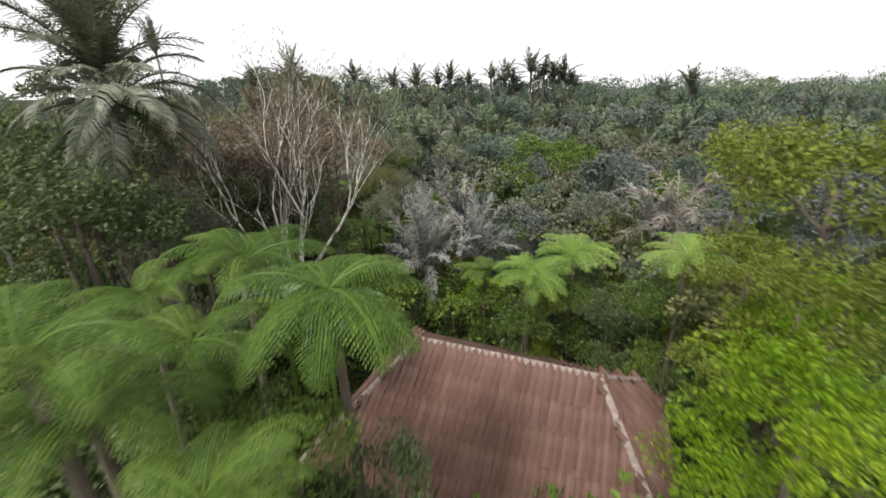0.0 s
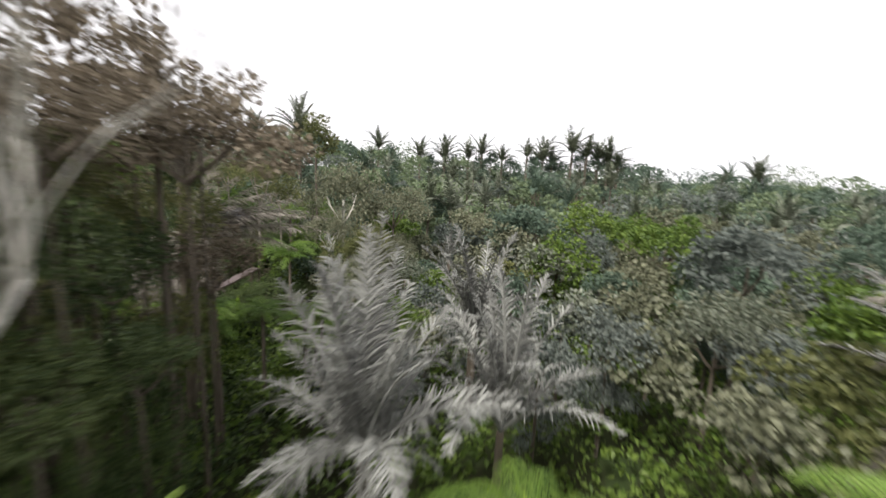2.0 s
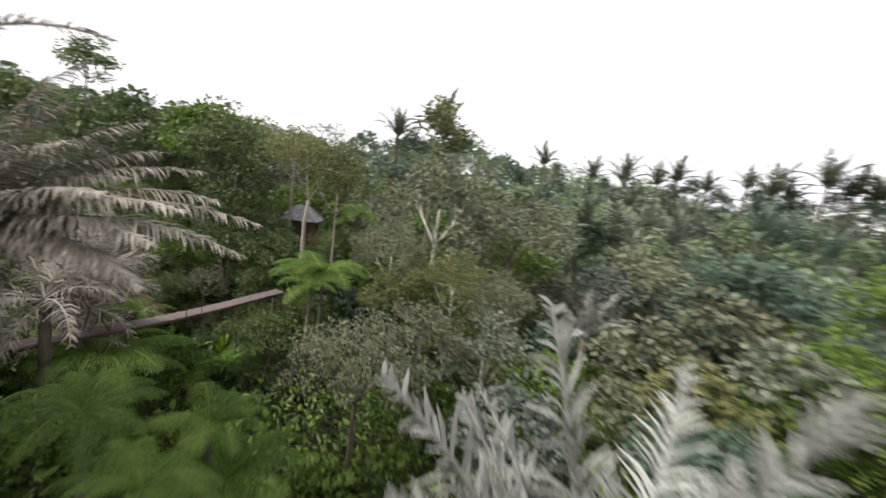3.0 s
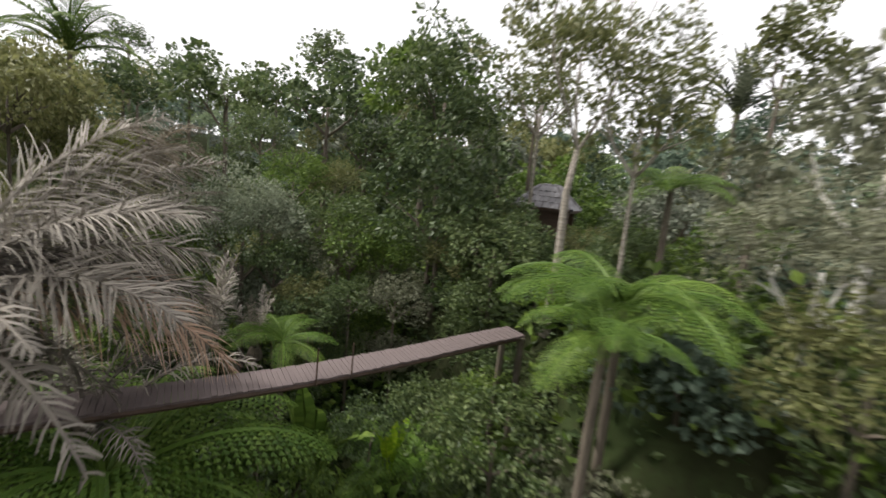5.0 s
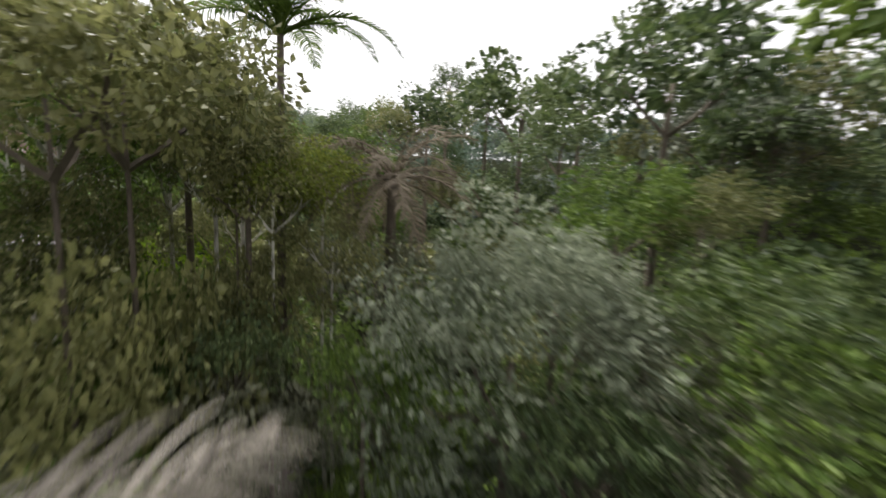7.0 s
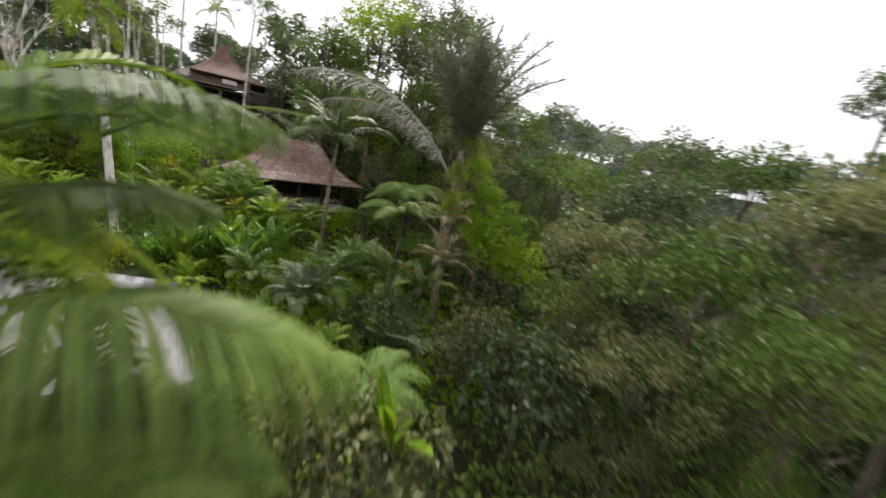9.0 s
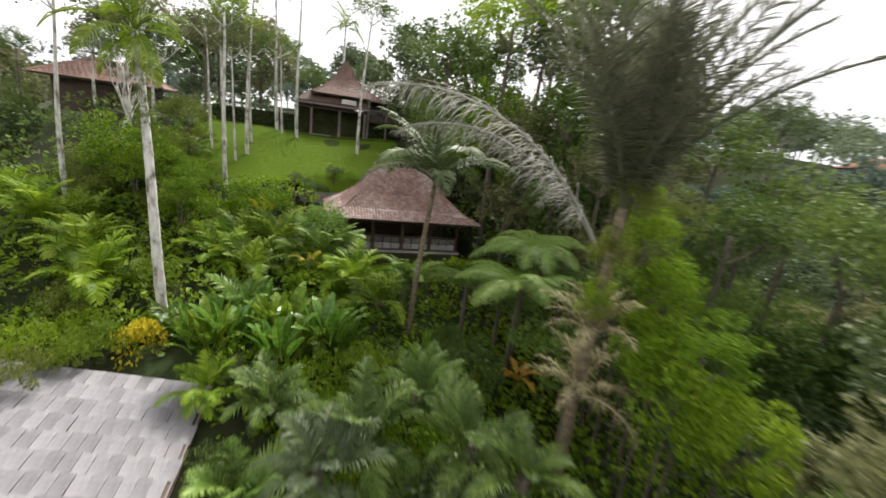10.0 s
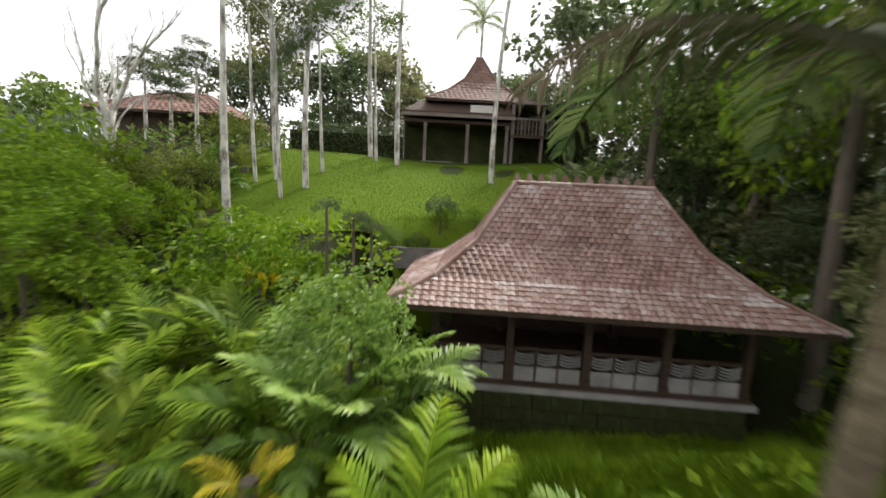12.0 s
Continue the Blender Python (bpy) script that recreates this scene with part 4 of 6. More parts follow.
for i, (bx, by, bz, bd) in enumerate(((-15.07, 37.42, -7.85, 38), (-17.62, 37.55, -8.5, 26), (-14.55, 37.0, -7.7, 50), (-14.1, 37.3, -8.5, 55), (-13.5, 37.2, -9.0, 60), (-15.9, 36.8, -9.9, 70), (-15.2, 37.2, -10.6, 80), (-16.6, 36.0, -10.3, 75),
                                      (-14.0, 37.4, -9.9, 75), (-12.6, 37.0, -8.4, 55), (-12.3, 36.9, -9.4, 65), (-13.0, 37.5, -10.4, 80), (-17.2, 35.2, -9.2, 60), (-14.9, 36.7, -7.3, 45))):
    aimed_frond(dead_palm, (-13.7, 34.7, -9.6), (bx, by, bz), RUST if i == 11 else DEAD, bd, 0.85, 0.009, 130, 0.24, -0.15, 0.25, 80 + i, scatter=0.6)
frond_clump(-14.51, 35.82, 2.3, 14, DEAD, 9, -11.63, DEAD_FRONDS, 0.3, "withered_palm", "withered low palm with hanging brown fronds", group="withered palms")
frond_clump(-17.46, 37.13, 2.6, 12, DEAD, 3, -12.50, UPRIGHT_FRONDS, 0.3, "withered_palm", "withered low palm with upright brown fronds", group="withered palms")
frond_clump(-18.06, 38.47, 1.6, 8, DEAD, 5, -12.52, UPRIGHT_FRONDS, 0.3, "withered_palm", "withered low palm with upright brown fronds", group="withered palms")
tree_fern(-17.73, 39.03, -12.06, 1.5, 12, FERN, 12)
tree_fern(-11.94, 43.82, -9.67, 2.5, 14, FERN, 13)
tree_fern(-13.82, 48.05, -7.23, 1.9, 11, FERN_LIME, 14)
paddle_clump(-15.18, 39.12, 1.7, 9, LEAF_MID, 15, 0.5, -13.62, label="clump of broad dark green leaves")
paddle_clump(-13.88, 40.23, 1.0, 5, LEAF_BRIGHT, 16, 0.3, -13.11)
tree(-22.18, 38.66, -10.25, 2.25, LEAF_SAGE, 20, CROWN_FINE, squash=1.12, skirt=True, label="rounded bushy tree with grey-green leaves")
tree(-22.75, 39.34, -9.52, 1.3, LEAF_SAGE, 33, CROWN_FINE, skirt=True, label="rounded bushy tree with grey-green leaves")
tree(-21.12, 45.12, -4.88, 2.5, LEAF_DARK, 21, CROWN_HD_TALL, squash=0.8)
tree(-19.64, 44.48, -8.61, 2.4, LEAF_DARK, 22, CROWN_HD_TALL)
tree(-22.15, 41.89, -9.7, 1.5, LEAF_DARK, 23, CROWN_HD)
for i, (px, py, pz, pr) in enumerate(((-17.0, 45.5, -9.7, 1.3), (-16.7, 44.6, -9.6, 1.5), (-18.6, 45.6, -9.0, 1.8))):
    tree(px, py, pz, pr, LEAF_DARK, 770 + i, CROWN_HD, skirt=True, label="dense dark jungle tree over the gully")
tree(-21.31, 33.61, -6.84, 1.7, LEAF_OLIVE, 24, CROWN_HD, BARK, 1.0, 0.05, skirt=True)
tree(-20.58, 33.38, -7.05, 1.6, LEAF_OLIVE, 34, CROWN_HD, trunk=0.05, skirt=True)
tree(-22.77, 34.31, -7.98, 1.05, LEAF_OLIVE, 35, CROWN_HD, skirt=True)
tree(-20.58, 49.20, -4.37, 1.8, LEAF_DARK, 36, CROWN_THIN)
tree(-20.99, 52.16, -9.96, 1.3, LEAF_DARK, 39, CROWN_HD, skirt=True)
tree(-24.21, 32.14, -6.57, 1.4, LEAF_OLIVE, 25, CROWN_HD)
tree(-21.53, 46.01, -6.06, 2.3, LEAF_DARK, 26, CROWN_HD_TALL)
tree(-20.97, 44.97, -9.52, 1.9, LEAF_DARK, 27, CROWN_HD_TALL)
palm(-24.0, 34.2, -5.3, 2.2, 22, COCO_FRONDS, LEAF_MID, 12, 0.08, BARK, last=3)
for i, (px, py, pz, pr) in enumerate(((-23.3, 33.9, -7.0, 0.8), (-23.9, 35.1, -7.9, 0.9), (-23.6, 35.4, -9.0, 1.0), (-23.0, 34.6, -8.2, 0.9))):
    tree(px, py, pz, pr, (LEAF_OLIVE, LEAF_YELLOWISH)[i % 2], 810 + i, CROWN_HD, BARK_WHITE, 1.1, 0.04, label="olive-leaved tree with a thin pale trunk", group="olive trees")
tree(-22.95, 34.0, -7.3, 0.85, LEAF_OLIVE, 38, CROWN_HD, trunk=0.03, skirt=True)
for i, (px, py, pr) in enumerate(((-17.57, 45.66, 1.1), (-17.38, 46.76, 1.2), (-17.17, 47.87, 1.2), (-16.04, 45.84, 1.0), (-17.9, 46.6, 0.9), (-14.89, 46.14, 1.1), (-15.36, 48.24, 1.4), (-14.83, 49.71, 1.4), (-18.36, 44.62, 1.1), (-17.34, 44.32, 1.0), (-20.24, 45.58, 1.3), (-19.90, 47.30, 1.3))):
    shrub(px, py, pr, (LEAF_DARK, LEAF_MID)[i % 4 == 3], 690 + i, None, 1.2, CROWN_HD)
for i, (px, py, pz, pr) in enumerate(((-14.90, 44.37, -12.44, 1.0), (-15.05, 46.01, -12.24, 1.1), (-14.62, 43.01, -12.62, 0.9), (-14.64, 41.57, -12.57, 0.9), (-14.61, 40.17, -12.74, 0.8), (-13.42, 44.89, -11.76, 0.9), (-15.51, 38.17, -13.06, 0.8), (-15.28, 45.75, -11.88, 0.9))):
    shrub(px, py, pr, (LEAF_DARK, LEAF_DARK, LEAF_MID)[i % 3], 630 + i, pz - pr * 0.8, 1.0, CROWN_HD)
for i, (px, py, pz, pr) in enumerate(((-22.97, 30.71, -6.91, 1.7), (-22.67, 31.23, -8.98, 1.5), (-23.98, 31.90, -7.78, 1.5), (-25.39, 32.48, -8.86, 1.2), (-21.53, 31.65, -9.96, 1.2), (-22.33, 30.76, -7.70, 1.6), (-23.86, 32.95, -7.89, 1.4), (-26.57, 32.53, -7.96, 1.2), (-22.74, 30.55, -9.16, 1.5))):
    tree(px, py, pz, pr, (LEAF_OLIVE, LEAF_OLIVE, LEAF_MID)[i % 3], 590 + i, CROWN_FINE, BARK_WHITE, 1.0, 0.06, skirt=i != 2, label="olive-leaved tree with a thin pale trunk", group="olive trees")
palm(-24.55, 36.2, -7.75, 1.9, 30, DEAD_FRONDS, DEAD_BROWN, 13, 0.12, BARK, "withered_palm", first=1, label="palm hung with dark brown withered fronds", group="withered palms")
tree(-46.03, 37.55, -1.99, 2.1, LEAF_DARK, 28)
tree(-41.95, 46.59, 0.36, 2.4, LEAF_DARK, 29, CROWN_TALL, squash=0.7)
tree(-44.89, 33.59, -3.76, 2.6, LEAF_DARK, 30)
tree(-41.51, 42.96, -3.07, 2.6, LEAF_DARK, 31)
tree(-38.13, 48.45, -3.45, 2.8, LEAF_DARK, 32)

# ---- the garden: palms, ginger, topiary, tall pale trunks ----
near_palm = palm(-28.96, 25.23, -5.46, 3.4, 18, COCO_FRONDS, PALM, 21, 0.12, label="coconut palm with long drooping green fronds")
for i, (ax, ay, az, bx, by, bz, lf) in enumerate(((-29.2, 26.3, -6.6, -31.3, 28.6, -7.1, 0.95), (-28.9, 26.9, -6.9, -30.9, 29.2, -6.9, 0.9), (-29.37, 26.76, -6.02, -31.71, 28.82, -6.00, 1.0), (-29.38, 25.86, -4.63, -31.61, 27.56, -4.31, 0.8), (-29.16, 25.79, -5.58, -31.23, 27.10, -5.09, 0.7), (-30.6, 25.0, -4.7, -32.85, 25.9, -4.05, 0.9))):
    # LEAF_MID in place of PALM puts the undersides' shade into the colour.
    aimed_frond(near_palm, (ax, ay, az), (bx, by, bz), LEAF_MID, (46, 50, 46, 62, 50, 40)[i], lf * 1.4, 0.024 if i < 5 else 0.009, 90 if i < 5 else 36, 0.8 if i < 5 else 0.3, -0.1, 0.1, 7 + i, 0.03)
garden_coco = palm(-42.3, 10.6, -4.6, 3.7, 18, COCO_FRONDS, LEAF_DARK, 22, 0.11, BARK_TAN, lean=(-0.5, -0.2), last=3, label="young coconut palm on a leaning ringed trunk")
aimed_frond(garden_coco, (-42.3, 10.6, -4.65), (-40.6, 8.3, -4.35), DEAD_BROWN, 75, 0.8, 0.016, 44, 0.7, -0.2, 0.25, 5, label="hanging brown dying frond")
sugar = palm(-43.61, 18.67, -3.9, 5.2, 46, SUGAR_FRONDS, LEAF_HOARY, 23, 0.15, BARK_TAN, first=0, last=4, vary=0.75, label="tall sugar palm with dark upright fronds, vines on its trunk")
# Two frond clumps set on the sugar palm's trunk as its dead skirt.
frond_clump(-43.5, 18.75, 1.8, 18, STRAW, 73, -9.0, DEAD_FRONDS, 0.2, "withered_palm", "skirt of dead straw-coloured fronds on the sugar palm's trunk", group="withered palms")
frond_clump(-43.5, 18.75, 1.6, 16, STRAW, 71, -7.2, DEAD_FRONDS, 0.2, "withered_palm", "skirt of dead straw-coloured fronds on the sugar palm's trunk", group="withered palms")
paddle_clump(-34.65, 26.44, 1.4, 8, LEAF_BRIGHT, 31, 0.4, -9.65, label="clump of large glossy bright green leaves")
frond_clump(-37.93, 8.17, 0.75, 6, LEAF_YELLOW, 72, -8.89, CLUMP_FRONDS, 0.15, label="low palm with yellowing fronds")
white_palm = palm(-32.2, 7.9, -0.8, 2.4, 14, COCO_FRONDS, PALM, 24, 0.145, BARK_WHITE, stem_z=-10.75, lean=(0.6, -1.65), label="tall palm with a white trunk, creeper near its top")
for i in range(4):
    dressed("vine", CROWN_HD_TALL[i % 2], white_palm, pose(0.35 + 0.06 * i, -0.95 - 0.17 * i, 7.2 + 0.75 * i, 0, 0, 70 * i) @ Matrix.Diagonal((0.27, 0.27, 0.36, 1)), LEAF_YELLOWISH, "thin creeper round the trunk")
arch = frond_mesh("withered_frond", DEAD_PALE, 8.6, 58, 78, 170, 1.6, 0.014, 0.6, -0.1, 0.1, 5, 0.05, 0.3, scatter=0.2)
hang("withered_frond", arch, sugar, sugar.matrix_basis.inverted() @ pose(-43.84, 17.96, -5.08, 0, 0, -40), "long withered grey frond")
hang("withered_frond", arch, sugar, sugar.matrix_basis.inverted() @ pose(-43.84, 17.96, -5.08, 0, 6, -54) @ Matrix.Scale(0.9, 4), "long withered grey frond")
tree_fern(-44.34, 14.54, -7.67, 2.5, 17, FERN_LIME, 17)
tree_fern(-45.70, 13.04, -6.77, 2.5, 18, FERN_LIME, 18)
tree_fern(-46.00, 14.93, -7.59, 1.9, 14, FERN, 28)
tree_fern(-44.86, 12.82, -8.77, 1.8, 14, FERN_LIME, 29)
tree_fern(-35.68, 24.39, -9.71, 1.7, 12, FERN_LIME, 19)
tree_fern(-43.53, 12.26, -8.45, 1.7, 11, FERN, 20)
paddle_clump(-35.78, 9.96, 2.3, 26, LEAF_GINGER, 1, 1.0, -11.33)
paddle_clump(-34.30, 10.46, 2.1, 22, LEAF_GINGER, 2, 0.8, -11.19)
paddle_clump(-37.26, 11.50, 2.1, 22, LEAF_GINGER, 3, 0.9, -11.04)
paddle_clump(-38.50, 11.92, 2.0, 20, LEAF_GINGER, 4, 0.8, -11.06)
paddle_clump(-41.64, 13.27, 1.8, 9, LEAF_BRIGHT, 5, 0.4)
paddle_clump(-34.91, 2.50, 1.2, 14, LEAF_BRIGHT, 6, 0.8)
paddle_clump(-36.25, 2.39, 1.2, 12, LEAF_YELLOW, 8, 0.5, label="clump of yellow-green variegated leaves")
shrub(-32.3, 10.95, 0.72, LEAF_YELLOW, 1, -11.2, 1.55, label="croton shrub with bright yellow leaves", group="crotons")
ox, oy, oz = -44.4, 15.3, -11.0
orange = thing("orange_leaf_plant", pose(ox, oy, oz - 1.1), "plant with drooping orange leaves on the bank", "plant")
hang("stem", Shape().tube([Vector((0, 0, -0.5)), Vector((0.03, 0, 0.4)), Vector((0, 0, 1.1))], [0.04, 0.03, 0.02], 6).mesh("stem", BARK), orange)
for i in range(6):
    dressed("leaf", PADDLES[1 + i % 2], orange, pose(0, 0, 1.05, 0, 0, 20 + 62 * i) @ Matrix.Scale(1.15 + 0.1 * (i % 2), 4), LEAF_ORANGE)
for i, (bx, by, bh) in enumerate(((-35.9, -3.2, 9.5), (-38.8, -6.4, 10), (-37.2, -7.15, 10), (-43.2, -4.8, 9.5), (-34.5, 0.85, 9), (-34.0, -3.84, 9.5), (-28.6, 2.5, 8.5))):
    tree(bx, by, ground_z(bx, by) + bh, 1.9, (LEAF_MID, PALM, LEAF_OLIVE)[i % 3], 40 + i, CROWN_THIN, BARK_WHITE, 0.75, 0.095, "lawn_tree", ((i % 3 - 1) * 0.35, 0.2), label="tall slim tree with a whitish trunk on the lawn", group="pale trunks on the lawn")
for i, (px, py, pz) in enumerate(((-43.55, -15.16, 5.16), (-32.96, -24.06, 5.23))):
    palm(px, py, pz, 2.3, 12, COCO_FRONDS, PALM, 80 + i, 0.1, BARK_WHITE, label="slim garden palm with a pale trunk", last=4)
bare_tree(-29.9, -1.6, -6.0, 8.0, 9, 2, BARK_WHITE, 0.5, 0.28, None, "leafless garden tree with a pale forked trunk", thick=0.13)
for i in range(4, 8):
    r_ = random.Random(70 + i)
    dressed("vine", CROWN_HD[i % 3], sugar, pose(r_.uniform(-0.2, 0.2), r_.uniform(-0.2, 0.2), 0.6 + 1.35 * i, 0, 0, 50 * i) @ Matrix.Diagonal((0.52, 0.52, 0.95, 1)), (LEAF_YELLOWISH, LEAF_BRIGHT, LEAF_YELLOWISH)[i % 3], "yellow-green creeper wound round the trunk")
for i, (px, py, pz, pr) in enumerate(((-35.09, 12.11, -9.51, 1.9), (-36.54, 12.14, -9.41, 2.0), (-37.79, 13.41, -8.99, 1.7), (-34.34, 12.65, -9.43, 1.7), (-36.31, 13.76, -9.32, 1.7), (-36.65, 12.91, -9.84, 2.0))):
    paddle_clump(px, py, pr * 0.85, 20, (LEAF_GINGER, PALM)[i % 2], 20 + i, 0.6, pz - 0.5)
# feathery palm clumps on the bank
for i, (px, py, pz, pr) in enumerate((
        (-36.96, 5.25, -7.86, 1.9), (-38.56, 7.29, -7.99, 1.9), (-35.65, 7.21, -8.53, 1.8), (-39.66, 9.28, -8.44, 1.9), (-40.30, 11.09, -8.65, 1.8),
        (-42.04, 9.40, -8.63, 1.7), (-29.80, 6.61, -7.87, 2.2), (-30.7, 8.3, -8.5, 2.2), (-38.02, 11.36, -9.88, 1.7), (-35.36, 9.50, -9.41, 1.7),
        (-35.31, 5.03, -8.21, 1.9), (-34.33, 6.09, -8.95, 1.9), (-38.03, 6.77, -8.34, 1.7), (-39.64, 6.30, -7.81, 1.6), (-39.23, 7.92, -8.66, 1.5), (-28.21, 4.37, -8.22, 2.2),
        (-29.52, 4.09, -9.41, 1.9), (-35.19, 17.23, -10.73, 1.6), (-36.28, 20.57, -10.63, 1.6), (-34.45, 13.79, -9.97, 1.4))):
    frond_clump(px, py, pr, 16, (PALM, FERN_LIME, PALM, LEAF_BRIGHT)[i % 4], i, max(ground_z(px, py), pz - 0.9), CLUMP_FRONDS, 0.35)
for i, (px, py, pz, pr) in enumerate(((-37.84, 17.96, -9.48, 1.6), (-39.40, 17.45, -9.05, 1.5), (-36.74, 18.60, -9.56, 1.5), (-39.94, 19.47, -9.04, 1.6), (-36.02, 15.94, -9.66, 1.4), (-38.14, 19.44, -10.81, 1.5), (-39.06, 21.49, -11.07, 1.6), (-40.64, 20.43, -9.12, 1.5))):
    frond_clump(px, py, pr, 18, (LEAF_MID, FERN, LEAF_DARK, LEAF_MID)[i % 4], 40 + i, pz - 0.4, (CLUMP_FRONDS, GREEN_FRONDS)[i % 2], 0.35)
# shrubs of the bank
for i, (px, py, pz, pr) in enumerate((
        (-30.39, 0.01, -6.46, 1.3), (-33.38, 3.82, -5.89, 0.9), (-33.21, 4.12, -7.21, 1.0), (-28.69, 0.65, -6.47, 1.3), (-38.85, 6.85, -7.15, 1.1), (-39.33, 14.13, -11.53, 1.4),
        (-37.23, 15.28, -11.97, 1.2), (-39.59, 16.89, -11.53, 1.4), (-37.09, 11.20, -11.57, 1.2), (-41.27, 18.16, -11.61, 1.3), (-42.24, 13.36, -10.03, 0.7), (-39.00, 14.42, -10.20, 1.1),
        (-37.14, 14.83, -10.15, 1.0), (-42.24, 15.51, -9.86, 1.2), (-44.83, 16.23, -9.05, 1.4), (-44.93, 10.57, -8.83, 1.2), (-38.24, 8.90, -9.67, 1.4),
        (-36.12, 2.98, -7.73, 1.6), (-34.82, 16.65, -12.08, 0.9), (-33.82, 19.93, -12.08, 0.8), (-34.90, 19.36, -11.55, 0.9), (-34.27, 22.27, -11.51, 0.8), (-37.56, 17.74, -11.93, 1.0), (-38.10, -0.10, -7.14, 0.45), (-38.94, -0.45, -7.10, 0.5), (-39.84, -0.69, -7.06, 0.45), (-40.77, -0.92, -7.09, 0.5), (-41.74, -1.05, -7.11, 0.45), (-31.90, -2.20, -5.64, 1.2), (-30.45, 0.90, -6.75, 1.5), (-32.12, -6.36, -4.91, 1.3), (-31.91, -0.00, -6.78, 1.2))):
    shrub(px, py, pr, LEAF_YELLOWISH if i in (0, 3) else (LEAF_MID, LEAF_BRIGHT, LEAF_BRIGHT, LEAF_MID, FERN_LIME)[i % 5] if i < 28 else (LEAF_YELLOWISH, LEAF_BRIGHT)[i % 2], i, max(ground_z(px, py), pz - pr * 0.8), 1.0, CROWN_HD)
for i, (px, py, pz, pr) in enumerate(((-30.01, 11.82, -9.81, 0.8), (-31.18, 11.49, -10.06, 0.8), (-30.2, 13.0, -9.9, 0.7), (-30.65, 10.22, -10.07, 0.7), (-30.99, 11.97, -9.94, 0.6), (-30.0, 9.2, -9.98, 0.9), (-29.93, 24.04, -9.65, 1.2), (-31.22, 24.03, -9.96, 1.2), (-30.50, 25.88, -8.81, 0.9), (-31.85, 2.88, -5.76, 1.2), (-32.80, 4.66, -7.01, 1.1), (-31.60, 0.77, -5.35, 1.1), (-30.99, 2.84, -5.92, 1.0), (-33.62, 4.99, -10.16, 0.9), (-31.70, 3.17, -9.13, 0.9), (-26.88, 2.79, -12.05, 1.0), (-32.47, 7.81, -9.86, 0.8), (-29.29, 2.29, -8.11, 1.0))):
    shrub(px, py, pr, LEAF_MID if 5 < i < 9 else (LEAF_BRIGHT, PALM, LEAF_YELLOWISH)[i % 3], 650 + i, max(ground_z(px, py) - 0.1, pz - pr * 0.8), 1.1, CROWN_HD)
# creepers climbing the sugar palm
for i, (px, py, pz, pr) in enumerate(((-44.55, 20.75, -8.13, 1.3), (-45.04, 21.87, -8.49, 1.2), (-44.10, 18.00, -2.58, 0.45), (-45.45, 18.22, -4.71, 0.8), (-45.47, 19.21, -5.97, 0.9), (-45.68, 17.36, -3.44, 0.6), (-44.81, 19.93, -7.47, 1.0))):
    tree(px, py, pz, pr, LEAF_BRIGHT, 300 + i, CROWN_HD, BARK, 1.3, 0.05, "climber", label="fresh green creeper climbing the sugar palm", group="creepers")
# tall trees behind the houses and along the edge of the valley
for i, (px, py, pz, pr) in enumerate((
        (-48.56, 4.57, 3.49, 2.9), (-47.53, -0.95, 2.29, 2.6), (-52.94, 11.62, -0.38, 2.2), (-56.89, 12.42, -1.77, 2.4), (-67.66, 9.35, 0.60, 2.6), (-48.69, 6.78, -2.74, 2.3), (-51.03, -0.46, -1.17, 2.7),
        (-50.19, -2.29, -2.91, 2.2), (-51.53, 0.14, -4.85, 2.0), (-50.86, -7.78, 0.17, 2.4), (-50.22, 3.31, -6.37, 1.8), (-50.97, -16.70, 5.54, 2.6), (-33.27, -22.53, 2.01, 3.4), (-37.09, -25.58, 3.86, 3.4),
        (-27.34, -21.81, 1.05, 2.6), (-15.43, -16.21, -1.53, 2.6), (-51.54, 6.03, -4.75, 2.0), (-52.43, 8.17, -3.90, 2.1), (-51.96, 10.52, -5.22, 1.8), (-55.13, 3.62, -0.16, 2.6), (-54.26, 7.82, -0.78, 2.4), (-54.61, -0.29, -1.99, 2.2), (-47.55, -8.51, 1.89, 3.2), (-50.54, -2.42, 1.46, 2.8))):
    tree(px, py, pz, pr, (LEAF_BRIGHT, LEAF_MID, LEAF_OLIVE, LEAF_MID, LEAF_DARK)[i] if i < 5 else (LEAF_DARK, LEAF_OLIVE, LEAF_DARK, LEAF_MID)[i % 4], 200 + i, CROWN_HD if i < 11 else CROWN_L, skirt=True)
for i, (px, py, pz, pr) in enumerate((
        (-62.39, 3.06, -2.43, 2.4), (-63.60, -1.10, -1.81, 2.5), (-61.02, 7.18, -3.15, 2.3), (-19.89, -11.50, -5.92, 2.6), (-21.50, -13.04, -6.19, 2.2), (-56.01, 1.42, 2.74, 2.4), (-22.42, -4.97, -7.40, 1.2), (-26.33, -11.59, 0.05, 1.3), (-33.13, -7.18, 1.02, 1.5), (-21.53, -13.87, -0.63, 1.2), (-50.38, -3.27, -2.88, 1.8), (-57.56, 5.43, 1.08, 2.6), (-30.67, 1.75, -5.4, 2.0))):
    tree(px, py, pz, pr, LEAF_BRIGHT if i == 12 else (LEAF_MID, LEAF_DARK, LEAF_OLIVE)[i % 3], 640 + i, CROWN_HD, skirt=i != 7 and i != 8)
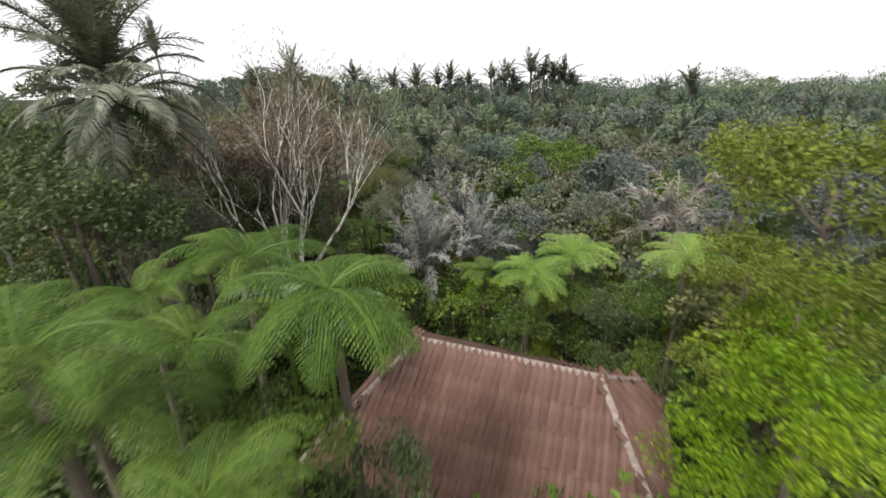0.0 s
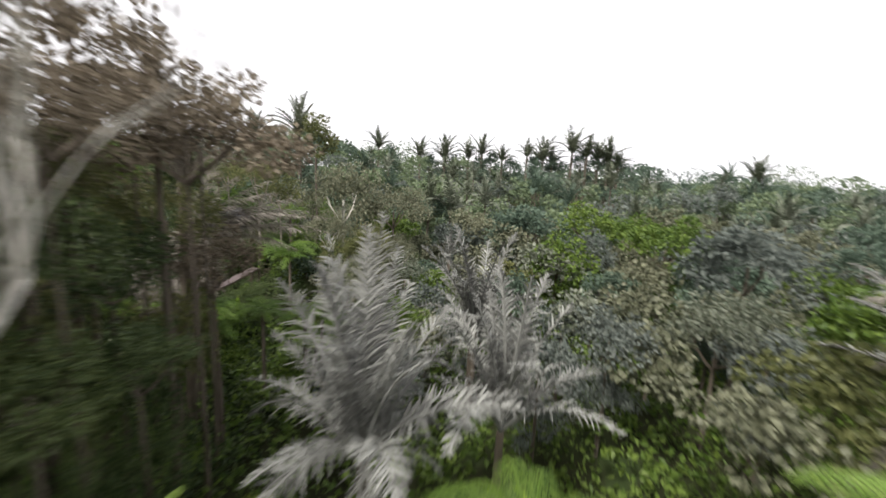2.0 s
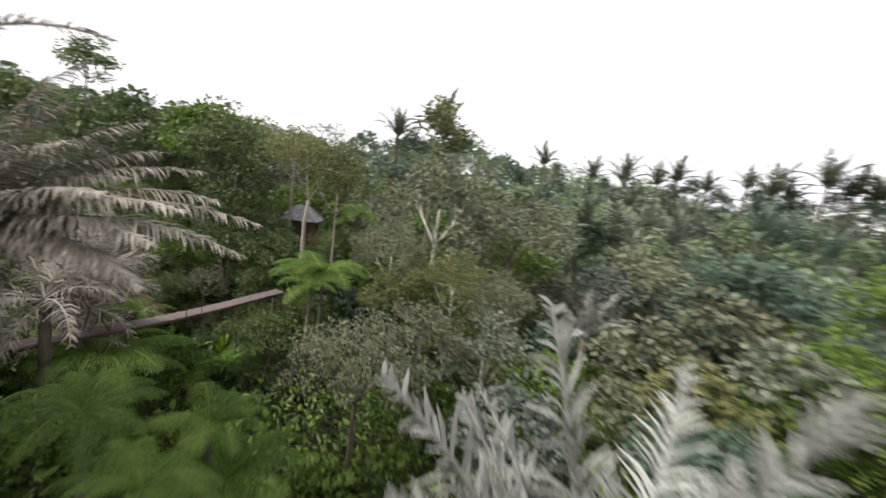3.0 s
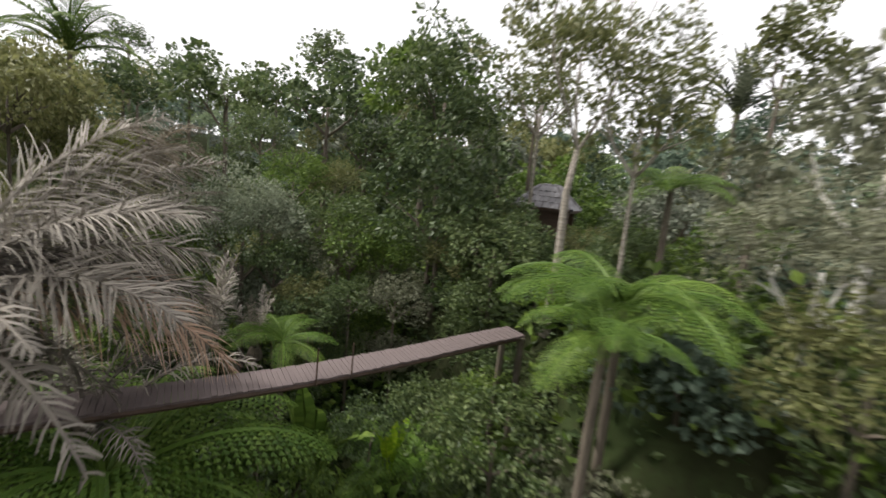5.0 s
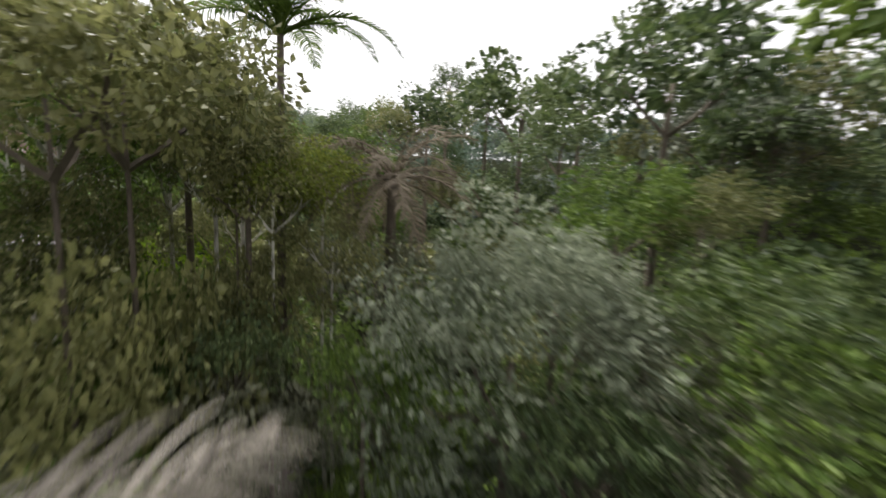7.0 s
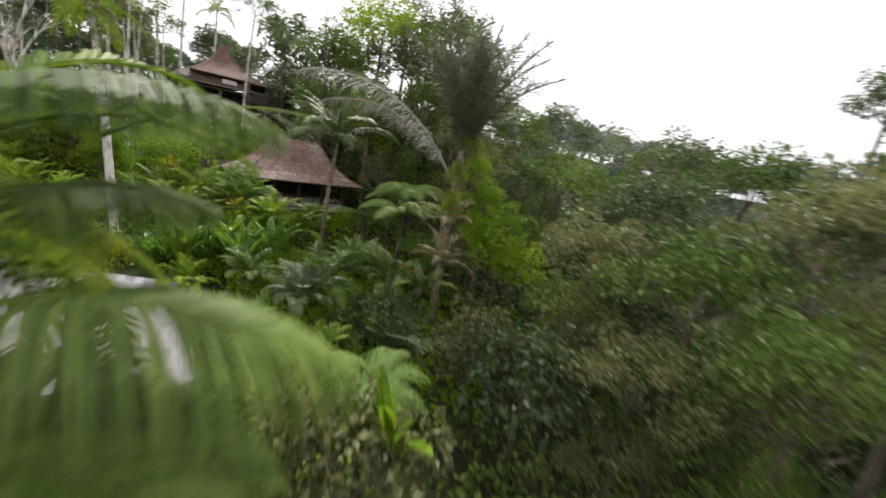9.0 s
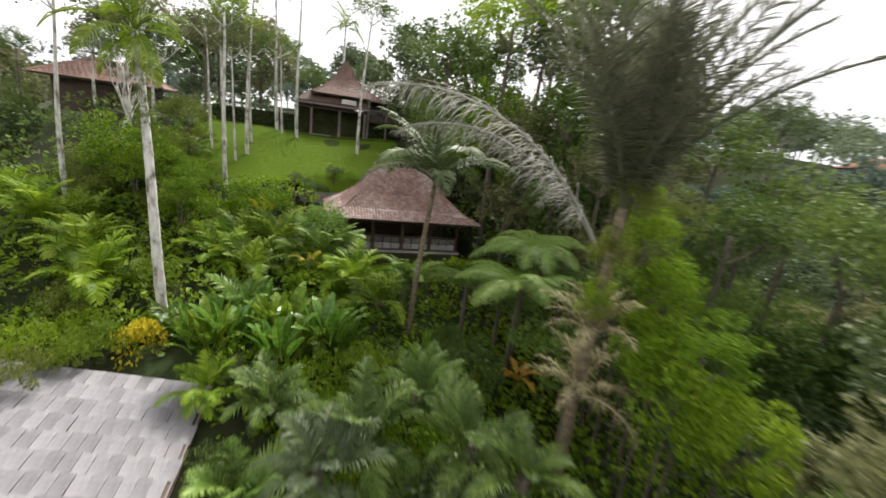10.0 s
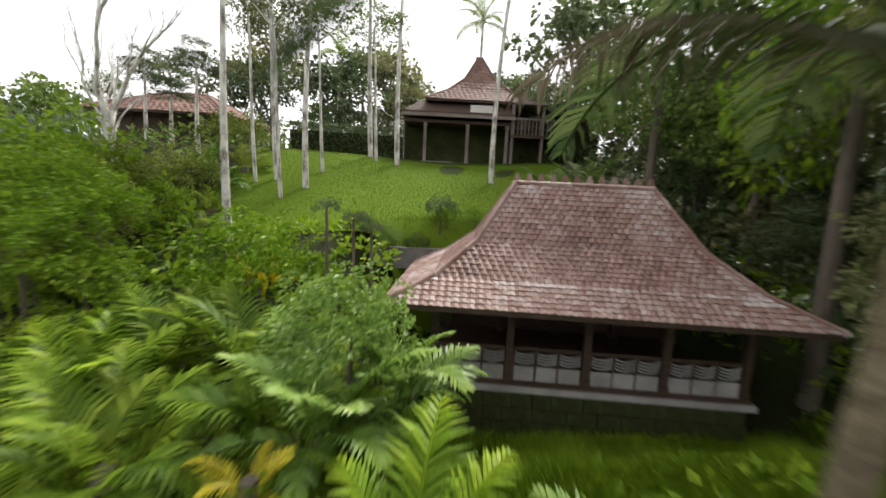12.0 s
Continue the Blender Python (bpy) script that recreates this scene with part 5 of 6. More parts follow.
for i, (px, py, pz, pr) in enumerate(((-27.0, -8.3, 0.0, 1.15), (-28.8, -7.1, -1.0, 1.0), (-30.4, -6.1, -0.1, 1.1))):
    tier = tree(px, py, pz - 0.5, pr, LEAF_DARK, 850 + i, CROWN_THIN, BARK_WHITE, 0.45, 0.08, "garden_tree", label="slim garden tree with dark tiered foliage", group="tiered trees")
    for k in range(3):
        dressed("tier", CROWN_HD[k], tier, pose(0, 0, pz - ground_z(px, py) - 0.9 + 0.55 * k, 0, 0, 70 * k) @ Matrix.Diagonal((pr * (1.0 - 0.24 * k), pr * (1.0 - 0.24 * k), 0.3, 1)), LEAF_DARK)
for i, (px, py, pz, pr) in enumerate(((-34.7, -2.4, 0.4, 1.5), (-35.6, -4.9, 0.9, 1.7), (-33.4, -3.6, 1.4, 1.5), (-37.6, -6.8, 1.5, 1.6))):
    tree(px, py, pz, pr, (LEAF_OLIVE, LEAF_MID)[i % 2], 860 + i, CROWN_THIN, BARK_WHITE, 0.8, 0.06, "lawn_tree", (0.25, 0.1), label="slender lawn tree with sparse airy leaves", group="pale trunks on the lawn")
for i, (px, py, pr) in enumerate(((-32.6, -3.2, 0.9), (-32.9, -4.6, 0.9), (-33.2, -1.2, 0.8), (-31.4, -4.4, 1.1), (-33.6, 0.3, 0.8), (-31.0, -3.0, 1.0))):
    frond_clump(px, py, pr * 1.2, 12, (LEAF_GINGER, LEAF_YELLOWISH, PALM)[i % 3], 90 + i, None, CLUMP_FRONDS, 0.3)
for i, (px, py, pz) in enumerate(((-45.0, 0.0, -5.6), (-46.2, 0.2, -5.7), (-44.2, -0.9, -5.9))):
    frond_clump(px, py, 1.5, 14, (LEAF_MID, LEAF_DARK)[i % 2], 96 + i, pz, CLUMP_FRONDS, 0.3)
for i, (px, py, pz, pr) in enumerate(((-32.17, 3.41, -5.73, 0.9), (-32.61, 2.52, -6.37, 0.8), (-32.96, 5.12, -6.62, 0.9), (-46.32, 18.17, -6.29, 1.1), (-48.08, 17.19, -4.48, 0.9), (-45.40, 19.25, -7.36, 1.0), (-45.02, 20.81, -6.97, 1.0))):
    tree(px, py, pz, pr, (LEAF_BRIGHT, LEAF_YELLOWISH, LEAF_BRIGHT)[i % 3], 720 + i, CROWN_HD_TALL, BARK, 0.9, 0.05, "climber", label="support overgrown with fresh yellow-green creepers", group="creepers")
for i, (px, py, pz, pr) in enumerate(((-50.2, 6.5, 1.6, 2.6), (-49.6, 9.4, -1.2, 2.2), (-51.8, 3.4, 3.6, 2.8), (-50.6, 9.8, 2.6, 2.5), (-54.5, 6.2, 4.6, 3.0), (-49.8, 0.9, 0.6, 2.4), (-49.2, 12.6, -3.6, 1.8), (-53.0, 9.4, 0.8, 2.6))):
    tree(px, py, pz, pr, (LEAF_DARK, LEAF_MID, LEAF_OLIVE, LEAF_MID)[i % 4], 790 + i, CROWN_HD_TALL if i % 3 == 2 else CROWN_HD, skirt=True, label="dense green tree beside the pavilion")
# the bushy drop to the valley
for i, (px, py, pz, pr) in enumerate((
        (-42.68, 29.22, -6.58, 2.3), (-43.77, 31.27, -4.64, 2.2), (-48.29, 24.64, -6.33, 2.4), (-54.83, 27.69, -3.37, 2.8), (-40.67, 31.80, -7.26, 1.7), (-44.42, 25.39, -6.89, 1.9), (-47.68, 25.96, -5.14, 2.2),
        (-54.70, 19.58, -5.13, 2.5), (-44.59, 24.69, -9.43, 1.8), (-41.32, 28.62, -9.22, 1.7), (-61.34, 22.35, -2.39, 3.0), (-66.18, 19.61, -2.77, 3.0), (-57.80, 16.20, -4.46, 2.8), (-53.94, 33.78, -2.62, 2.8),
        (-75.20, 31.57, 5.13, 2.9), (-46.12, 17.29, -7.30, 1.6), (-50.45, 17.65, -4.82, 1.9))):
    tree(px, py, pz, pr, (LEAF_MID, LEAF_OLIVE, LEAF_DARK, LEAF_MID)[i % 4], 230 + i, CROWN_HD, skirt=True)
# clipped topiary on the lawn
def ball_bush(x, y, z, rad, stem, seed, label):
    t = thing("ball_bush", pose(x, y, z - stem), label, "topiary", "topiary bushes")
    hang("stem", Shape().tube([Vector((0, 0, -0.1)), Vector((0.02, 0, stem))], [0.045, 0.03], 6).mesh("stem", BARK), t)
    dressed("crown", CROWN_HD[seed % 3], t, pose(0, 0, stem) @ Matrix.Diagonal((rad, rad, rad * 0.85, 1)), LEAF_DARK)


ball_bush(-40.55, -1.0, -5.95, 0.55, 0.8, 1, "clipped round dark green bush on the lawn")
ball_bush(-37.77, 3.27, -5.8, 0.3, 1.9, 2, "small topiary tree with a tufted crown")
ball_bush(-38.31, 2.93, -6.06, 0.3, 1.7, 3, "small topiary tree with a tufted crown")
ball_bush(-38.75, 3.2, -6.25, 0.26, 1.5, 4, "small topiary tree with a tufted crown")


# ---- roofs and houses ----
def tile_mesh(mat, w, e, thick=0.025, camber=0.02):
    """One roof tile, laid along +y up the slope, slightly cambered."""
    v, f = [], []
    for y, z in ((-0.02, thick), (e * 1.12, 0.0)):
        for x, c in ((-w * 0.49, 0), (0, camber), (w * 0.49, 0)):
            v += [(x, y, z + c), (x, y, z + c - 0.018)]
    for a in (0, 2):
        f += [(a, a + 2, a + 8, a + 6), (a + 1, a + 7, a + 9, a + 3), (a, a + 1, a + 3, a + 2), (a + 6, a + 8, a + 9, a + 7)]
    f += [(0, 6, 7, 1), (4, 5, 11, 10)]
    return mesh_of("tile", v, f, mat)


def lay_tiles(roof, quad, mat, w, e, seed, singles, name="tile", camber=0.02, stagger=False):
    """Covers a four-cornered roof face (eave left, eave right, top right, top left) with overlapping tiles: the first ones singly, the rest joined."""
    r = random.Random(seed)
    a, b, c, d = [Vector(q) for q in quad]
    one = tile_mesh(mat, w, e, camber=camber)
    nrm = (b - a).cross(d - a)
    if nrm.length < 1e-6:
        nrm = (b - a).cross(c - a)
    nrm.normalize()
    ex = (b - a).normalized()
    ey = nrm.cross(ex)
    height = max((d - a).dot(ey), 0.01)
    rows_ = max(1, int(round(height / e)))
    rest = Shape()
    made = 0
    for i in range(rows_):
        t = i / rows_
        tm = (i + 0.5) / rows_
        left, right = a.lerp(d, tm), b.lerp(c, tm)
        n = max(1, int(round((right - left).length / w)))
        off = 0.24 * (-1) ** i if stagger else 0.0
        for k in range(n):
            p = left.lerp(right, (k + 0.5 + off) / n) - ey * e * 0.5 + nrm * (0.012 + r.uniform(0, 0.012))
            m = Matrix((ex, ey, nrm)).transposed().to_4x4()
            m.translation = p
            m = m @ pose(0, 0, 0, r.uniform(-1.5, 1.5), r.uniform(-2, 2), r.uniform(-1.5, 1.5))
            if made < singles:
                hang(name, one, roof, m)
                made += 1
            else:
                n0 = len(rest.v)
                rest.v += [tuple(m @ q.co) for q in one.vertices]
                rest.f += [tuple(n0 + j for j in q.vertices) for q in one.polygons]
    if rest.v:
        ob = hang("tiling", rest.mesh("tiling", mat), roof)
        ob["kind"] = "stuff"
    return made


def hip_roof(parent, levels, mat, w, e, singles=(300, 0, 0, 0), cap=0.09, seed=1, deck=WOOD_DARK, camber=0.025, cap_mat=None, at=(0, 0)):
    """A hipped roof that rises through levels (half width, half depth, height); tiles on a boarded deck, caps on ridge and hips."""
    v, f = [], []
    for hw, hd, z in levels:
        v += [(at[0] + x, at[1] + y, z) for x, y in ((-hw, hd), (hw, hd), (hw, -hd), (-hw, -hd))]
    n = len(levels)
    for i in range(n - 1):
        for k in range(4):
            k2 = (k + 1) % 4
            f.append((4 * i + k, 4 * i + k2, 4 * i + 4 + k2, 4 * i + 4 + k))
    f.append(tuple(4 * (n - 1) + k for k in range(4)))
    low = len(v)
    v += [(x, y, z - 0.09) for x, y, z in v[:4]]
    for k in range(4):
        k2 = (k + 1) % 4
        f.append((k, low + k, low + k2, k2))
    v += [(at[0] + (x - at[0]) * 0.98, at[1] + (y - at[1]) * 0.98, z - 0.09) for x, y, z in v[4 * (n - 2):4 * (n - 2) + 4]]
    for k in range(4):
        k2 = (k + 1) % 4
        f.append((low + k, low + 4 + k, low + 4 + k2, low + k2))
    roof = hang("roof", mesh_of("roof", v, f, deck), parent)
    for k in range(4):
        left = singles[k]
        for i in range(n - 1):
            k2 = (k + 1) % 4
            q = [v[4 * i + k2], v[4 * i + k], v[4 * i + 4 + k], v[4 * i + 4 + k2]]
            left -= lay_tiles(roof, q, mat, w, e, seed * 10 + k + i, max(0, left), "tile", camber)
    # ridge and hip caps, piece by piece
    cap_me = Shape().tube([Vector((0, -0.02, 0.0)), Vector((0, 0.33, 0.015))], [cap, cap * 0.86], 7).mesh("ridge_cap", cap_mat or mat)
    lines = [[Vector(v[4 * i + k]) for i in range(n)] for k in range(4)] + [[Vector(v[4 * n - 4]), Vector(v[4 * n - 3])]]
    for ln in lines:
        for a, b in zip(ln, ln[1:]):
            m_ = max(1, int((b - a).length / 0.3))
            q = (b - a).to_track_quat("Y", "Z").to_matrix().to_4x4()
            for j in range(m_):
                hang("ridge_cap", cap_me, roof, Matrix.Translation(a.lerp(b, j / m_) + Vector((0, 0, 0.02))) @ q)
    return roof


def post_mesh(h, w, mat, name="post"):
    s = Shape().box((-w, -w, 0), (w, w, h)).box((-w * 1.35, -w * 1.35, 0), (w * 1.35, w * 1.35, 0.16)).box((-w * 1.3, -w * 1.3, h - 0.14), (w * 1.3, w * 1.3, h))
    return s.mesh(name, mat)


def pavilion():
    t = thing("garden_pavilion", pose(-43.75, 2.6, -9.38, 0, 0, -8.5), "open timber garden pavilion with a weathered red tiled roof and balustrade", "pavilion")
    fw, fd = 3.5, 1.95
    # Floor and back wall in dark wood, their tone deepened for the shaded interior.
    hang("floor", Shape().box((-fw + 0.05, -fd + 0.05, -0.05), (fw - 0.05, fd - 0.05, 0.0)).mesh("floor", WOOD_DARK), t)
    hang("slab", Shape().box((-fw, -fd, -0.18), (fw, fd, -0.052)).mesh("slab", PLASTER_GREY), t, None, "pale concrete floor slab")
    hang("wall", Shape().box((-fw + 0.4, -fd + 0.1, 0.0), (fw - 0.4, -fd + 0.2, 1.95)).mesh("wall", WOOD_DARK), t, None, "timber back wall, darkened for the shade inside")
    hang("beam", Shape().box((-fw + 0.1, fd - 0.3, 1.75), (fw - 0.1, fd - 0.16, 1.93)).mesh("beam", WOOD_DARK), t)
    pm = post_mesh(1.93, 0.075, WOOD_DARK)
    xs = [-fw + 0.2 + i * (2 * fw - 0.4) / 4 for i in range(5)]
    for x in xs:
        for y in (fd - 0.23, -fd + 0.4):
            hang("post", pm, t, pose(x, y, 0))
    # balustrade: bays of sagging carved rails between short posts
    for i in range(4):
        a, b = xs[i] + 0.1, xs[i + 1] - 0.1
        rail = hang("handrail", Shape().box((a, fd - 0.26, 0.72), (b, fd - 0.19, 0.79)).mesh("handrail", WOOD_DARK), t)
        for j in range(3):
            x0, x1 = a + (b - a) * j / 3, a + (b - a) * (j + 1) / 3
            for zz in (0.68, 0.61, 0.54, 0.47):
                pts = [Vector((x0 + (x1 - x0) * u, fd - 0.225, zz - 0.07 * math.sin(math.pi * u))) for u in (0, 0.25, 0.5, 0.75, 1)]
                hang("slat", Shape().tube(pts, [0.018] * 5, 5).mesh("slat", PLASTER_GREY), rail)
            hang("baluster", Shape().box((x1 - 0.03, fd - 0.25, 0.02), (x1 + 0.03, fd - 0.2, 0.72)).mesh("baluster", WOOD_DARK), rail)
        hang("kick_board", Shape().box((a, fd - 0.25, 0.02), (b, fd - 0.2, 0.34)).mesh("kick_board", PLASTER_GREY), rail, None, "stained pale grey kick board")
    hang("roof_frame", Shape().box((-fw + 0.1, -fd + 0.1, 1.86), (fw - 0.1, fd - 0.1, 1.90)).mesh("roof_frame", WOOD_DARK), t)
    lv = [(4.3, 2.65, 1.82), (3.35, 1.9, 2.26), (2.5, 1.1, 2.95), (1.62, 0.12, 4.3)]
    hip_roof(t, lv, TILE_RED, 0.16, 0.14, (240, 60, 0, 0), 0.08, 3)
    knob = Shape().box((-0.07, -0.05, 0), (0.07, 0.05, 0.16)).box((-0.045, -0.035, 0.16), (0.045, 0.035, 0.24)).mesh("ridge_ornament", TILE_RED)
    for i in range(12):
        hang("ridge_ornament", knob, t, pose(-1.6 + 0.29 * i, 0, 4.33))
    # stone plinth, block by block
    r = random.Random(5)
    base = tagged(new("plinth", Shape().box((-fw + 0.12, -fd, -1.5), (fw - 0.12, fd - 0.12, -0.165)).mesh("plinth", MOSS)), "dark mossy stone plinth under the pavilion", "plinth")
    base.matrix_basis = t.matrix_basis.copy()
    for i in range(4):
        x = -fw + 0.12 + (0.2 if i % 2 else 0)
        while x < fw - 0.5:
            ln = r.uniform(0.4, 0.75)
            s = Shape().box((0.012, 0, 0.012), (min(ln, fw - 0.14 - x) - 0.012, 0.1 + r.uniform(0, 0.05), 0.31))
            hang("stone", s.mesh("stone", MOSS), base, pose(x, fd - 0.12, -1.5 + i * 0.33))
            x += ln


pavilion()


def main_house():
    """House on a walled terrace: dark eaves on posts, a peaked roof above, a balcony wing beside it."""
    t = thing("hill_house", pose(-43.0, -8.5, -4.05, 0, 0, -3), "dark timber house on posts with a steep peaked brown tile roof", "house")
    hang("terrace_wall", Shape().box((-6.4, -2.1, -0.6), (4.1, -1.75, 2.05)).mesh("terrace_wall", MOSS), t, None, "mossy dark green retaining wall")
    hang("platform", Shape().box((-1.3, -5.4, 1.95), (4.0, 0.0, 2.1)).mesh("platform", WOOD_DARK), t)
    hang("back_wall", Shape().box((-1.2, -5.2, 2.1), (3.9, -5.0, 3.1)).mesh("back_wall", WOOD_DARK), t)
    pm = post_mesh(2.0, 0.075, WOOD_GREY)
    for px in (2.95, 0.83, -1.15):
        hang("post", pm, t, pose(px, -0.1, -0.05))
    hang("step", Shape().box((1.5, 0.1, -0.12), (3.1, 0.45, 0.06)).mesh("step", STONE), t, None, "low stone step at the lawn")
    hang("fascia", Shape().box((-1.45, 0.3, 2.2), (4.1, 0.36, 2.34)).mesh("fascia", WOOD_GREY), t)
    hang("fascia", Shape().box((-1.45, 0.18, 2.36), (4.08, 0.24, 2.46)).mesh("fascia", WOOD_DARK), t)
    hang("panel", Shape().box((-0.35, 0.06, 2.52), (0.75, 0.1, 2.86)).mesh("panel", PLASTER), t, None, "pale board under the roof")
    low = Shape()
    low.v = [(-1.45, 0.3, 2.34), (4.1, 0.3, 2.34), (4.1, -5.6, 2.34), (-1.45, -5.6, 2.34), (-1.3, -0.55, 3.08), (3.3, -0.55, 3.08), (3.3, -4.9, 3.08), (-1.3, -4.9, 3.08)]
    low.f = [(0, 1, 5, 4), (1, 2, 6, 5), (2, 3, 7, 6), (3, 0, 4, 7), (3, 2, 1, 0), (4, 5, 6, 7)]
    hang("lower_roof", low.mesh("lower_roof", WOOD_DARK), t, None, "low dark shingled verandah roof")
    hang("upper_storey", Shape().box((-1.9, -4.7, 3.06), (2.2, -0.8, 3.16)).mesh("upper_storey", WOOD_DARK), t)
    hip_roof(t, [(2.75, 2.4, 3.12), (1.65, 1.45, 3.75), (0.8, 0.7, 4.5), (0.1, 0.08, 5.75)], TILE_BROWN, 0.26, 0.24, (120, 0, 0, 0), 0.08, 7, at=(0.2, -2.5))
    # the balcony wing
    hang("wing_roof", Shape().box((-6.3, -4.6, 3.0), (-1.46, 0.25, 3.12)).mesh("wing_roof", WOOD_GREY), t, None, "flat weathered wing roof")
    hang("wing_wall", Shape().box((-6.1, -2.2, 1.5), (-1.5, -2.05, 3.0)).mesh("wing_wall", WOOD_DARK), t)
    hang("balcony_floor", Shape().box((-4.4, -2.0, 1.42), (-1.3, 0.1, 1.55)).mesh("balcony_floor", WOOD_DARK), t)
    for px in (-4.3, -2.9, -1.4):
        hang("post", post_mesh(3.0, 0.06, WOOD_GREY), t, pose(px, 0.0, 0.0))
    rail = hang("rail", Shape().box((-4.35, 0.0, 2.3), (-1.35, 0.06, 2.38)).mesh("rail", WOOD_GREY), t)
    for i in range(16):
        hang("baluster", Shape().box((-0.025, 0, 0), (0.025, 0.03, 0.75)).mesh("baluster", WOOD_GREY), rail, pose(-4.25 + i * 0.185, 0.015, 1.55))
    for px in (-3.9, -2.2):
        hang("shutter", Shape().box((px - 0.35, -2.04, 1.75), (px + 0.35, -2.0, 2.75)).mesh("shutter", WOOD_GREY), t)
    return t


main_house()


def red_house(x, y, z, yaw, hw, hd, wall_h, rise, mat, label, wall=PLASTER, name="house", eave=0.8):
    t = thing(name, pose(x, y, z, 0, 0, yaw), label, "house", "houses")
    foot = min(-1.2, ground_z(x, y) - z - 0.3)
    w = hang("wall", Shape().box((-hw, -hd, foot), (hw, hd, wall_h)).mesh("wall", wall), t)
    for i in range(4):
        px = -hw * 0.75 + i * hw * 0.5
        win = hang("window", Shape().box((px - 0.35, hd - 0.05, wall_h * 0.25), (px + 0.35, hd + 0.03, wall_h * 0.8)).mesh("window", WOOD_DARK), t)
        hang("frame", Shape().box((px - 0.42, hd + 0.0, wall_h * 0.8), (px + 0.42, hd + 0.05, wall_h * 0.8 + 0.07)).mesh("frame", WOOD_GREY), win)
    hip_roof(t, [(hw + eave, hd + eave, wall_h - 0.05), (hw * 0.45, 0.12, wall_h + rise)], mat, 0.3, 0.28, (60, 0, 0, 0), 0.1, 9)
    return t


# WOOD_DARK on the villa's walls puts the shade under its eaves into the colour.
red_house(-27.2, -11.6, -3.1, -2, 2.6, 2.0, 0.85, 1.2, TILE_VILLA, "villa with a brick-red hipped tile roof among the trees", WOOD_DARK)
red_house(-109.65, -0.11, -1.26, 40, 2.6, 2.2, 1.0, 1.5, TILE_ORANGE, "small far house with an orange tile roof across the valley")
# The hut's WOOD_DARK walls likewise carry the darkness below the eave.
red_house(-19.0, 48.85, -9.1, 30, 0.75, 0.7, 0.9, 0.75, TILE_GREY, "small hut with a pale tile roof glimpsed between the trees", WOOD_DARK, "hut", eave=0.3)


def shed():
    """The grey shingled roof close under the flight."""
    c, far, near = Vector((-34.47, 12.97, -11.14)), Vector((4.0, -0.75, 0.0)).normalized(), None
    yaw = math.degrees(math.atan2(far.y, far.x))
    t = thing("shingle_shed", pose(c.x, c.y, c.z, 0, 0, yaw), "low building with a pale grey shingle roof", "shed")
    ln, wd, tilt, up = 6.2, 7.3, -0.07, 0.2
    sl = Shape()
    sl.v = [(0, 0, 0), (ln, 0, up * ln), (ln, wd, up * ln + tilt * wd), (0, wd, tilt * wd)]
    sl.v += [(a, b, q - 0.1) for a, b, q in sl.v]
    sl.f = [(0, 1, 2, 3), (7, 6, 5, 4), (0, 4, 5, 1), (1, 5, 6, 2), (2, 6, 7, 3), (3, 7, 4, 0)]
    roof = hang("roof", sl.mesh("roof", WOOD_DARK), t)
    lay_tiles(roof, sl.v[:4], TILE_GREY, 0.3, 0.55, 4, 300, "shingle", 0.0, True)
    hang("edge_board", Shape().box((-0.05, -0.02, -0.16), (-0.005, wd, 0.03)).mesh("edge_board", WOOD_GREY), t, pose(0, 0, 0, math.degrees(math.atan(tilt)), 0, 0))
    wall = Shape().box((0.6, 0.4, -2.6), (ln - 0.3, wd - 0.3, -0.62))
    wall.v = [(x, y, z + (up * x if z > -1 else 0)) for x, y, z in wall.v]
    hang("wall", wall.mesh("wall", WOOD_DARK), t)
    for y_ in (0.3, 3.5, 6.8):
        hang("post", Shape().box((0.12, y_, -2.6), (0.24, y_ + 0.12, -0.1 + tilt * y_)).mesh("post", WOOD_GREY), t)


shed()


def valley_roof():
    """The brown ribbed roof below the first ferns."""
    a, b = Vector((-1.2, 14.5, -9.75)), Vector((5.4, 11.9, -9.4))
    mid = (a + b) / 2
    yaw = math.degrees(math.atan2(b.y - a.y, b.x - a.x))
    t = thing("brown_roof_house", pose(mid.x, mid.y, -12.4, 0, 0, yaw), "small house with a brown ribbed tile roof below the ferns", "house")
    hang("wall", Shape().box((-4.6, -3.0, -3.2), (4.6, 3.0, 0.6)).mesh("wall", WOOD_DARK), t)
    hip_roof(t, [(6.2, 4.6, -0.1), (3.55, 0.06, 2.8)], TILE_BROWN, 0.26, 1.1, (0, 0, 200, 0), 0.15, 11, camber=0.13, cap_mat=TILE_PALE)


valley_roof()


